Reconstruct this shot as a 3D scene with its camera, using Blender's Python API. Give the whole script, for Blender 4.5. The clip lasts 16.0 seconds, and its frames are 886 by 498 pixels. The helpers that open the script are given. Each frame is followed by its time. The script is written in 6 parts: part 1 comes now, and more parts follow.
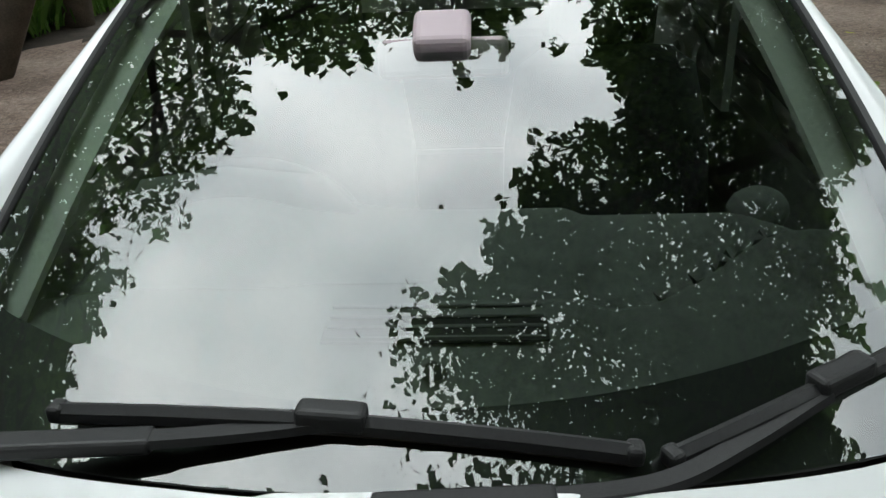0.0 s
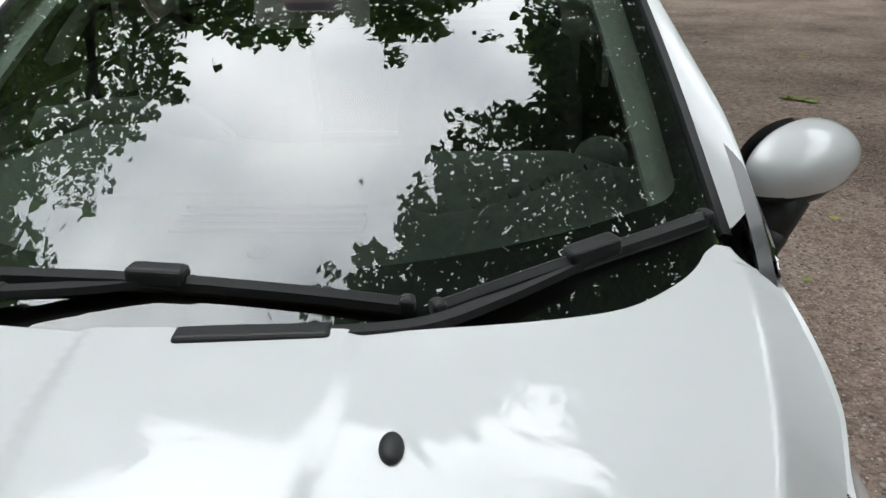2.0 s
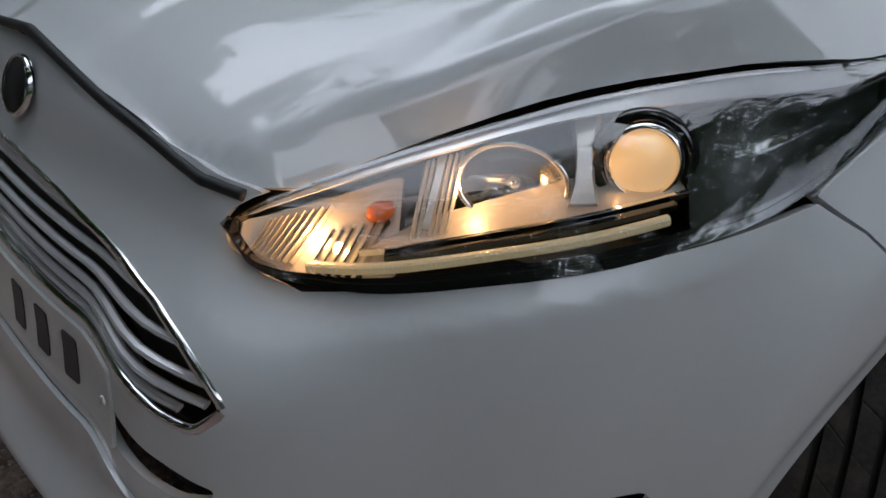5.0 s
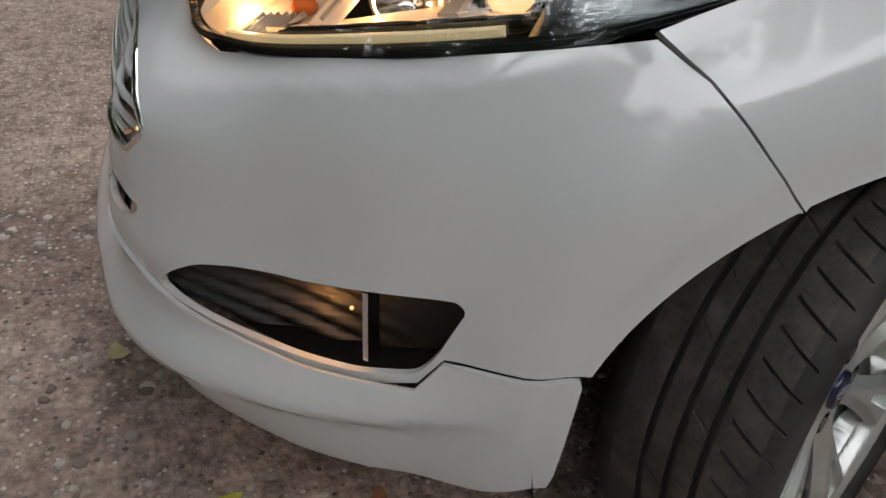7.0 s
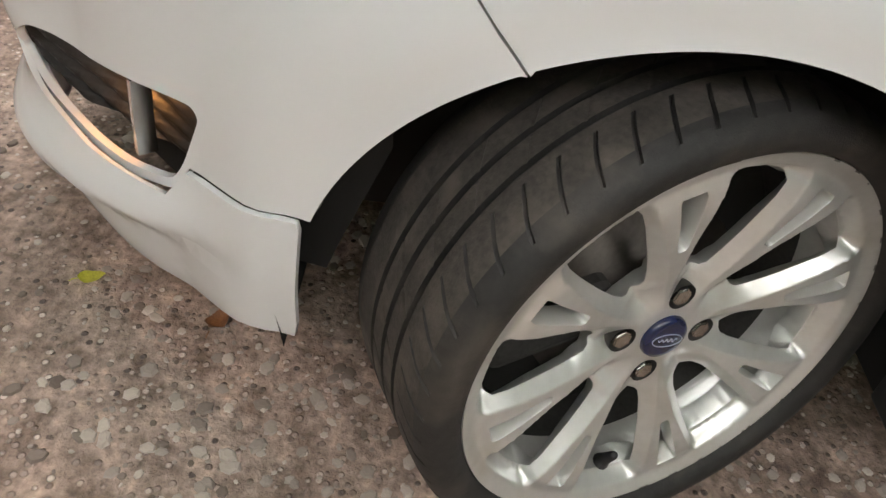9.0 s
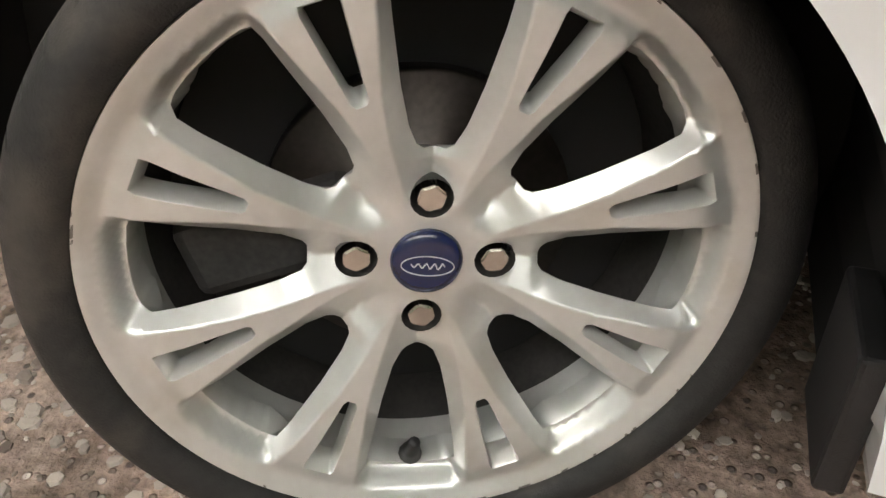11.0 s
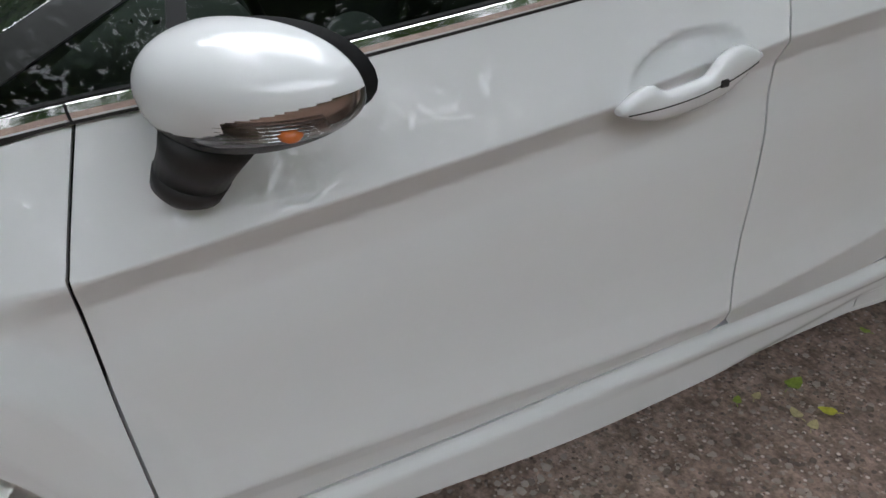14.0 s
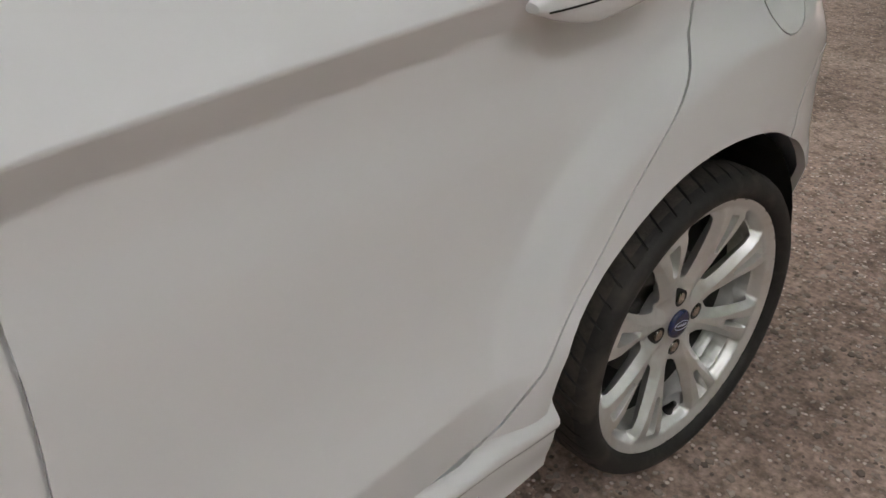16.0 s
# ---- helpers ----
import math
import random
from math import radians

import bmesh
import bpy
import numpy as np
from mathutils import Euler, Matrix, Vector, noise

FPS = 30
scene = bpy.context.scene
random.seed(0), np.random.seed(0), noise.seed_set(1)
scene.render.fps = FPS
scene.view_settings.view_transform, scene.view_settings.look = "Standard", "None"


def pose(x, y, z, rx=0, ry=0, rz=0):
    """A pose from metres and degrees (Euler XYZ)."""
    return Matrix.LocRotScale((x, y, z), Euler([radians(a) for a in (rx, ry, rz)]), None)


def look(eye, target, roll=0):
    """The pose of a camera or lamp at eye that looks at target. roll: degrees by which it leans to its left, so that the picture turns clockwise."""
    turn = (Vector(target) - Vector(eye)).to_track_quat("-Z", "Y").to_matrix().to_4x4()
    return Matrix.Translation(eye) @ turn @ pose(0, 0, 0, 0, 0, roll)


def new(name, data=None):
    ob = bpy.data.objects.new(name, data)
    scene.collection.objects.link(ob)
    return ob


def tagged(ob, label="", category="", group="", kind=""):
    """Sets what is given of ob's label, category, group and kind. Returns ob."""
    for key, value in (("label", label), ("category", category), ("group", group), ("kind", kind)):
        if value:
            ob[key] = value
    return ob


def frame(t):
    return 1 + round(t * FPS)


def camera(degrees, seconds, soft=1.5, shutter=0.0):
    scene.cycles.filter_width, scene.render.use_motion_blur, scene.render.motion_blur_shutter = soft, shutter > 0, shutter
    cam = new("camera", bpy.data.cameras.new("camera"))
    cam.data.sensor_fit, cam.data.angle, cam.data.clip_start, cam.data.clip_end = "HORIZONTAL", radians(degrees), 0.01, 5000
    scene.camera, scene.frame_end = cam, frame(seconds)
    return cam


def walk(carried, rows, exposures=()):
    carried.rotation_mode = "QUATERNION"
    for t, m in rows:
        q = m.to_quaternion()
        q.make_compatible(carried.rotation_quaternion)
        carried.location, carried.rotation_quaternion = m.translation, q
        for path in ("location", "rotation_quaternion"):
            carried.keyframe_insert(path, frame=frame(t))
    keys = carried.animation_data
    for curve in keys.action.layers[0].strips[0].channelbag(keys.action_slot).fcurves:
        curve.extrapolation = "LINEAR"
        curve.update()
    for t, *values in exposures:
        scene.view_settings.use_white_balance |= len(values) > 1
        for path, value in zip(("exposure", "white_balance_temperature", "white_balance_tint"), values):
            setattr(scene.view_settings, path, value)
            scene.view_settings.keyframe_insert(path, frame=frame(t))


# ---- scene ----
cam = camera(59.0, 16.0)
PATH = [
    (0, (0.079, -0.585, 1.565), (-0.045, 1.216, 0.704), -2.7),
    (0.5, (0.114, -0.553, 1.628), (0.034, 1.274, 0.819), -2.0),
    (1, (0.163, -0.569, 1.645), (0.112, 1.277, 0.878), -1.8),
    (1.5, (0.224, -0.643, 1.572), (0.177, 1.203, 0.804), -1.8),
    (2, (0.331, -0.809, 1.457), (0.241, 1.022, 0.658), -1.1),
    (2.5, (0.395, -0.902, 1.35), (0.201, 0.896, 0.495), -0.0),
    (3, (0.538, -0.882, 1.288), (0.169, 0.855, 0.368), 0.9),
    (3.5, (0.664, -0.887, 1.246), (0.071, 0.773, 0.3), 1.9),
    (3.9, (0.803, -0.989, 1.198), (-0.025, 0.582, 0.278), 1.4),
    (4, (0.82, -1.018, 1.171), (-0.04, 0.552, 0.28), 2.8),
    (4.5, (0.873, -1.056, 1.122), (-0.183, 0.343, 0.159), 3.8),
    (5, (0.955, -1.048, 1.059), (-0.231, 0.174, 0.011), 4.5),
    (5.2, (0.975, -1.051, 1.045), (-0.253, 0.096, -0.039), 4.5),
    (7.3, (1.378, -0.686, 0.918), (-0.238, -0.16, -0.137), 6.8),
    (7.5, (1.381, -0.634, 0.91), (-0.233, -0.155, -0.169), 7.8),
    (8, (1.389, -0.502, 0.899), (-0.205, -0.148, -0.256), 10.1),
    (10.5, (1.318, 0.054, 0.784), (-0.149, -0.298, -0.53), 1.9),
    (11, (1.246, 0.176, 0.662), (-0.278, -0.352, -0.521), -2.0),
    (11.5, (1.233, 0.225, 0.642), (-0.332, -0.303, -0.485), -3.3),
    (12, (1.362, 0.253, 0.774), (-0.259, 0.023, -0.374), -1.0),
    (12.5, (1.63, 0.155, 1.031), (-0.036, 0.421, -0.044), 4.0),
    (13, (1.746, 0.225, 1.235), (0.105, 0.63, 0.166), 0.3),
    (13.3, (1.744, 0.209, 1.277), (0.139, 0.773, 0.224), 0.1),
    (13.5, (1.767, 0.281, 1.27), (0.134, 0.849, 0.264), -0.7),
    (13.8, (1.81, 0.374, 1.281), (0.181, 0.99, 0.297), -3.2),
    (14, (1.79, 0.476, 1.289), (0.207, 1.162, 0.277), -3.0),
    (14.5, (1.773, 0.738, 1.231), (0.217, 1.603, 0.32), -2.2),
    (15, (1.671, 1.022, 1.234), (0.225, 1.998, 0.255), -1.9),
    (15.5, (1.527, 1.281, 1.162), (0.145, 2.326, 0.163), -1.6),
    (16, (1.417, 1.476, 1.128), (0.073, 2.556, 0.114), -0.7),
]
EXPOSE = [(0, -0.95, 6400, 4), (1.5, -0.7, 6500, 8), (2, -0.95, 6400, 9), (3, -1.4, 5950, 10), (3.5, -1.55, 5800, 10), (4, -1.6, 5800, 10), (5.2, -1.68, 5900, 13), (7.3, -0.65, 6600, 12), (8.2, -0.2, 6800, 12),
          (10.5, 0.4, 7300, 14), (11.5, 0.45, 6900, 14), (12, 0.25, 6700, 14), (13, -0.15, 6500, 13), (13.5, -0.5, 6300, 13), (14.5, -0.65, 6300, 13), (15.5, -0.5, 6800, 15), (16, -0.45, 6800, 16)]
walk(cam, [(t, look(eye, target, roll)) for t, eye, target, roll in PATH], EXPOSE)

# ---- light ----
world = bpy.data.worlds.new("overcast")
scene.world = world
world.use_nodes = True
wn, wl = world.node_tree.nodes, world.node_tree.links
wn.clear()
w_out, w_bg = wn.new("ShaderNodeOutputWorld"), wn.new("ShaderNodeBackground")
sky = wn.new("ShaderNodeTexSky")
sky.sky_type, sky.sun_disc, sky.sun_elevation, sky.sun_rotation = "NISHITA", False, radians(62), radians(200)
w_co, w_map = wn.new("ShaderNodeTexCoord"), wn.new("ShaderNodeMapping")
w_noise, w_ramp, w_mix = wn.new("ShaderNodeTexNoise"), wn.new("ShaderNodeValToRGB"), wn.new("ShaderNodeMix")
w_map.inputs["Scale"].default_value = (1.6, 1.6, 2.6)
w_noise.inputs["Scale"].default_value, w_noise.inputs["Detail"].default_value = 1.7, 5
w_noise.inputs["Roughness"].default_value = 0.5
w_ramp.color_ramp.elements[0].position, w_ramp.color_ramp.elements[0].color = 0.33, (32, 34, 36, 1)
w_ramp.color_ramp.elements[1].position, w_ramp.color_ramp.elements[1].color = 0.68, (66, 67, 67.5, 1)
w_mix.data_type, w_mix.inputs["Factor"].default_value = "RGBA", 0.93
w_bg.inputs["Strength"].default_value = 0.15
wl.new(w_co.outputs["Generated"], w_map.inputs["Vector"])
wl.new(w_map.outputs[0], w_noise.inputs["Vector"])
wl.new(w_noise.outputs["Fac"], w_ramp.inputs[0])
wl.new(sky.outputs[0], w_mix.inputs["A"])
wl.new(w_ramp.outputs[0], w_mix.inputs["B"])
# an overcast sky is brightest overhead and dims towards the horizon
w_sep, w_high, w_dim = wn.new("ShaderNodeSeparateXYZ"), wn.new("ShaderNodeMapRange"), wn.new("ShaderNodeMix")
w_high.inputs["To Min"].default_value, w_high.inputs["To Max"].default_value = 0.42, 1.32
w_dim.data_type, w_dim.blend_type, w_dim.inputs["Factor"].default_value = "RGBA", "MULTIPLY", 1.0
wl.new(w_co.outputs["Generated"], w_sep.inputs[0])
wl.new(w_sep.outputs["Z"], w_high.inputs["Value"])
wl.new(w_mix.outputs["Result"], w_dim.inputs["A"])
wl.new(w_high.outputs[0], w_dim.inputs["B"])
wl.new(w_dim.outputs["Result"], w_bg.inputs["Color"])
wl.new(w_bg.outputs[0], w_out.inputs["Surface"])

sun = new("sun", bpy.data.lights.new("sun", "SUN"))
sun.data.energy, sun.data.angle, sun.data.color = 0.6, radians(75), (1.0, 0.97, 0.92)
sun.matrix_world = look((0, 0, 12), (1.5, 3.5, 0))

# ---- materials ----
def material(name, colour, rough=0.5, metal=0.0, coat=0.0, spec=0.5, vary=0.0, scale=20.0, bump=0.0, bump_scale=200.0, emit=None, dirt=None, coat_ior=1.5):
    """A principled material with variation at two scales and fine relief."""
    m = bpy.data.materials.new(name)
    m.use_nodes = True
    nt = m.node_tree
    b = nt.nodes["Principled BSDF"]
    b.inputs["Base Color"].default_value = (*colour, 1)
    b.inputs["Roughness"].default_value, b.inputs["Metallic"].default_value = rough, metal
    b.inputs["Coat Weight"].default_value, b.inputs["Coat Roughness"].default_value = coat, 0.01
    b.inputs["Specular IOR Level"].default_value, b.inputs["Coat IOR"].default_value = spec, coat_ior
    co = nt.nodes.new("ShaderNodeTexCoord")
    if vary:
        n1, n2 = nt.nodes.new("ShaderNodeTexNoise"), nt.nodes.new("ShaderNodeTexNoise")
        n1.inputs["Scale"].default_value, n2.inputs["Scale"].default_value = scale, scale * 7
        n1.inputs["Detail"].default_value = n2.inputs["Detail"].default_value = 5
        add = nt.nodes.new("ShaderNodeMath")
        add.operation = "ADD"
        mp = nt.nodes.new("ShaderNodeMapRange")
        mp.inputs["From Min"].default_value, mp.inputs["From Max"].default_value = 0.7, 1.3
        mp.inputs["To Min"].default_value, mp.inputs["To Max"].default_value = 1 - vary, 1 + vary
        mul = nt.nodes.new("ShaderNodeMix")
        mul.data_type, mul.blend_type = "RGBA", "MULTIPLY"
        mul.inputs["Factor"].default_value = 1
        mul.inputs["A"].default_value = (*colour, 1)
        for n in (n1, n2):
            nt.links.new(co.outputs["Object"], n.inputs["Vector"])
        nt.links.new(n1.outputs["Fac"], add.inputs[0])
        nt.links.new(n2.outputs["Fac"], add.inputs[1])
        nt.links.new(add.outputs[0], mp.inputs["Value"])
        nt.links.new(mp.outputs[0], mul.inputs["B"])
        last = mul.outputs["Result"]
        if dirt:
            dm = nt.nodes.new("ShaderNodeMix")
            dm.data_type = "RGBA"
            dr = nt.nodes.new("ShaderNodeMapRange")
            dr.inputs["From Min"].default_value, dr.inputs["From Max"].default_value = 0.5, 0.72
            dr.inputs["To Max"].default_value = dirt[3]
            nt.links.new(n1.outputs["Fac"], dr.inputs["Value"])
            nt.links.new(dr.outputs[0], dm.inputs["Factor"])
            nt.links.new(last, dm.inputs["A"])
            dm.inputs["B"].default_value = (*dirt[:3], 1)
            last = dm.outputs["Result"]
        nt.links.new(last, b.inputs["Base Color"])
    if bump:
        n3, bp = nt.nodes.new("ShaderNodeTexNoise"), nt.nodes.new("ShaderNodeBump")
        n3.inputs["Scale"].default_value, n3.inputs["Detail"].default_value = bump_scale, 3
        bp.inputs["Strength"].default_value, bp.inputs["Distance"].default_value = bump, 0.002
        nt.links.new(co.outputs["Object"], n3.inputs["Vector"])
        nt.links.new(n3.outputs["Fac"], bp.inputs["Height"])
        nt.links.new(bp.outputs[0], b.inputs["Normal"])
    if emit:
        b.inputs["Emission Color"].default_value, b.inputs["Emission Strength"].default_value = (*emit[:3], 1), emit[3]
    return m


def pane_material(name, tint, boost=1.0, rough=0.0):
    """A thin pane: tinted, see-through, with the mirror of its two faces."""
    m = bpy.data.materials.new(name)
    m.use_nodes = True
    nt = m.node_tree
    nt.nodes.clear()
    out, mix, tr, gl, fr, mu = (nt.nodes.new("ShaderNode" + k) for k in ("OutputMaterial", "MixShader", "BsdfTransparent", "BsdfGlossy", "Fresnel", "Math"))
    tr.inputs["Color"].default_value = (*tint, 1)
    gl.inputs["Roughness"].default_value = rough
    fr.inputs["IOR"].default_value = 1.52
    mu.operation, mu.use_clamp = "MULTIPLY", True
    mu.inputs[1].default_value = boost
    nt.links.new(fr.outputs[0], mu.inputs[0])
    nt.links.new(mu.outputs[0], mix.inputs[0])
    nt.links.new(tr.outputs[0], mix.inputs[1])
    nt.links.new(gl.outputs[0], mix.inputs[2])
    nt.links.new(mix.outputs[0], out.inputs[0])
    return m


PAINT = material("white_paint", (0.72, 0.73, 0.735), 0.5, 0, 1.0, spec=0.3, vary=0.012, scale=1.5, coat_ior=1.6)
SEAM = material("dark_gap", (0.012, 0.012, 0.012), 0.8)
PLASTIC = material("black_plastic", (0.015, 0.015, 0.016), 0.48, vary=0.2, scale=30, bump=0.25, bump_scale=900)
RUBBER = material("tyre_rubber", (0.017, 0.0162, 0.0156), 0.68, vary=0.35, scale=14, bump=0.3, bump_scale=500, dirt=(0.095, 0.078, 0.064, 0.5))
TREAD = material("worn_dusty_tread", (0.050, 0.043, 0.038), 0.85, vary=0.35, scale=22, bump=0.5, bump_scale=350, dirt=(0.12, 0.10, 0.082, 0.5))
SEAL = material("rubber_seal", (0.014, 0.014, 0.015), 0.55)
GLOSS = material("gloss_black", (0.006, 0.006, 0.007), 0.08, coat=1.0)
CHROME = material("chrome", (0.82, 0.82, 0.82), 0.06, 1.0)
SATIN = material("satin_chrome", (0.70, 0.71, 0.72), 0.18, 1.0, vary=0.05)
ALLOY = material("silver_alloy_paint", (0.65, 0.65, 0.63), 0.33, 0.55, 0.5, vary=0.05, scale=12, dirt=(0.36, 0.31, 0.23, 0.35))
def scuff_edge(m, radius):
    """Kerb scuffs: dark nicks along the outer edge of a wheel."""
    nt = m.node_tree
    b = nt.nodes["Principled BSDF"]
    paint = b.inputs["Base Color"].links[0].from_socket
    co, sp, nz, mx = (nt.nodes.new("ShaderNode" + k) for k in ("TexCoord", "SeparateXYZ", "TexNoise", "Mix"))
    sq = [nt.nodes.new("ShaderNodeMath") for _ in range(6)]
    for n, op in zip(sq, ("MULTIPLY", "MULTIPLY_ADD", "SQRT", "GREATER_THAN", "GREATER_THAN", "MULTIPLY")):
        n.operation = op
    nz.inputs["Scale"].default_value, nz.inputs["Detail"].default_value = 38, 6
    mx.data_type = "RGBA"
    mx.inputs["B"].default_value = (0.17, 0.16, 0.15, 1)
    sq[3].inputs[1].default_value, sq[4].inputs[1].default_value = radius, 0.58
    nt.links.new(co.outputs["Object"], sp.inputs[0])
    nt.links.new(co.outputs["Object"], nz.inputs["Vector"])
    for k in (0, 1):
        nt.links.new(sp.outputs["Y"], sq[0].inputs[k])
        nt.links.new(sp.outputs["Z"], sq[1].inputs[k])
    nt.links.new(sq[0].outputs[0], sq[1].inputs[2])
    nt.links.new(sq[1].outputs[0], sq[2].inputs[0])
    nt.links.new(sq[2].outputs[0], sq[3].inputs[0])
    nt.links.new(nz.outputs["Fac"], sq[4].inputs[0])
    nt.links.new(sq[3].outputs[0], sq[5].inputs[0])
    nt.links.new(sq[4].outputs[0], sq[5].inputs[1])
    nt.links.new(sq[5].outputs[0], mx.inputs["Factor"])
    nt.links.new(paint, mx.inputs["A"])
    nt.links.new(mx.outputs["Result"], b.inputs["Base Color"])


scuff_edge(ALLOY, 0.2466)
STEEL = material("nut_steel", (0.62, 0.60, 0.56), 0.25, 1.0, vary=0.1, scale=60)
DISC = material("brake_disc", (0.09, 0.08, 0.072), 0.45, 1.0, vary=0.2, scale=20)
# dark iron for the caliper; its darkness also stands for shade inside the wheels
DARKMETAL = material("dark_iron_and_shade", (0.03, 0.028, 0.026), 0.7, vary=0.4, scale=25)
CAPBLUE = material("blue_cap", (0.008, 0.015, 0.062), 0.25, coat=0.5, vary=0.15, scale=80)
WHITEPRINT = material("silver_print", (0.72, 0.74, 0.78), 0.3, 0.4)
DASH = material("dash_grain", (0.125, 0.135, 0.128), 0.62, vary=0.1, scale=30, bump=0.3, bump_scale=700)
CLOTH = material("seat_cloth", (0.030, 0.031, 0.033), 0.9, vary=0.25, scale=60, bump=0.3, bump_scale=500)
LINING = material("pale_lining", (0.42, 0.44, 0.40), 0.9, vary=0.05, scale=40)
SCREEN = pane_material("windscreen_glass", (0.72, 0.81, 0.75), 2.7)
WINDOW = pane_material("side_glass", (0.35, 0.40, 0.38), 1.0)
LENS = pane_material("clear_lens", (0.95, 0.96, 0.96), 1.4)
REFLECTOR = material("reflector", (0.80, 0.80, 0.80), 0.10, 1.0, bump=0.15, bump_scale=60)
WARMPLATE = material("satin_bezel", (0.55, 0.53, 0.50), 0.32, 0.7, vary=0.05, scale=60)
BULB = material("warm_projector", (0.9, 0.75, 0.5), 0.15, emit=(1.0, 0.55, 0.20, 1.7))
GLOW = material("side_light_bulb", (1.0, 0.8, 0.5), 0.3, emit=(1.0, 0.52, 0.17, 120.0))
DRL = material("running_light_prisms", (0.75, 0.73, 0.62), 0.15, 0.3, bump=1.0, bump_scale=330, emit=(1.0, 0.80, 0.38, 0.5))
LITBOWL = material("silvered_bowl", (0.74, 0.71, 0.66), 0.42, 0.35, bump=0.3, bump_scale=150)
BRIGHTBAR = material("bright_bar", (0.80, 0.80, 0.80), 0.22, 0.5, coat=0.6)
AMBER = material("amber_lens", (0.55, 0.14, 0.03), 0.2, coat=0.6)
INDIC = pane_material("indicator_lens", (0.80, 0.72, 0.68), 1.6)
FRAME = material("window_surround", (0.016, 0.016, 0.017), 0.30, coat=0.3)
MOUNT = material("mirror_mount_grey", (0.55, 0.45, 0.49), 0.6)
TAIL = material("dark_chrome", (0.30, 0.31, 0.31), 0.12, 1.0, bump=0.1, bump_scale=40)

from mathutils import geometry


# body surfaces of the car: x across (left side +), y from front axle to the back, z up
def ramp(t, a, b):
    t = min(1.0, max(0.0, (t - a) / (b - a)))
    return t * t * (3 - 2 * t)


def curve(t, keys, blur=0.0):
    """Piecewise line through (t, value) keys, rounded over +-blur."""
    total = 0.0
    for d in ((-1.0, -0.66, -0.33, 0.0, 0.33, 0.66, 1.0) if blur else (0.0,)):
        q = t + blur * d
        if q <= keys[0][0]:
            total += keys[0][1]
        elif q >= keys[-1][0]:
            total += keys[-1][1]
        else:
            i = 1
            while keys[i][0] < q:
                i += 1
            (x0, y0), (x1, y1) = keys[i - 1], keys[i]
            total += y0 + (y1 - y0) * (q - x0) / (x1 - x0)
    return total / 7 if blur else total


POW = 2.6
RK = 0.85
WIDE = [(0.10, 0.77), (0.20, 0.80), (0.30, 0.815), (0.45, 0.822), (0.60, 0.822), (0.70, 0.805), (0.745, 0.787), (0.853, 0.748), (0.93, 0.74), (1.02, 0.715)]
LONG = [(0.10, 0.80), (0.20, 0.855), (0.30, 0.874), (0.38, 0.862), (0.45, 0.845), (0.53, 0.838), (0.60, 0.825), (0.69, 0.787), (0.72, 0.782), (0.76, 0.757), (0.82, 0.70)]
CREASE = [(0.0, 0.74), (0.37, 0.783), (0.64, 0.808), (0.84, 0.827), (1.165, 0.86), (1.52, 0.912), (1.93, 0.95), (2.3, 0.985), (3.2, 1.05)]
BELT = [(0.0, 0.945), (0.22, 0.955), (0.30, 0.960), (0.40, 0.972), (0.46, 0.980), (0.70, 0.99), (0.96, 1.01), (1.37, 1.046), (1.9, 1.09), (2.4, 1.14), (3.2, 1.2)]
ARCH_F, ARCH_R, ARCH_RAD = (-0.045, 0.29), (2.506, 0.29), 0.392


def flare(y, z):
    """The swollen lip of the wheel arches: a flat band that breaks inwards at a ridge."""
    d = 0.0
    for (cy, cz), more in ((ARCH_F, 0.0), (ARCH_R, 0.065)):
        r = math.hypot(y - cy, z - cz)
        if r > 0.70:
            continue
        a = math.degrees(math.atan2(z - cz, y - cy))
        ridge = curve(a, [(-20, 0.43), (15, 0.455), (40, 0.492), (70, 0.490), (110, 0.472), (140, 0.470), (155, 0.435), (172, 0.400)], 8) + more
        t = ridge - r
        d += 0.034 * curve(t, [(-0.085, 0.0), (-0.06, 0.10), (-0.006, 0.86), (0.008, 1.0), (0.1, 1.0)], 0.006) - 0.006 * ramp(r, 0.40, 0.365)
    return d


def prow(u, z):
    """The square corners of the nose beside the grille."""
    return 0.053 * ramp(u, -0.70, -0.93) * (1 - 0.72 * ramp(u, -0.97, -1.12)) * ramp(z, 0.672, 0.55) * (0.25 + 0.75 * ramp(z, 0.30, 0.42))


def bulge(y, z):
    """The full shoulder of the front wing behind the headlight."""
    return 0.030 * ramp(y, -0.12, 0.02) * ramp(z, 0.68, 0.86) * (1 - ramp(y, 0.05, 0.42))


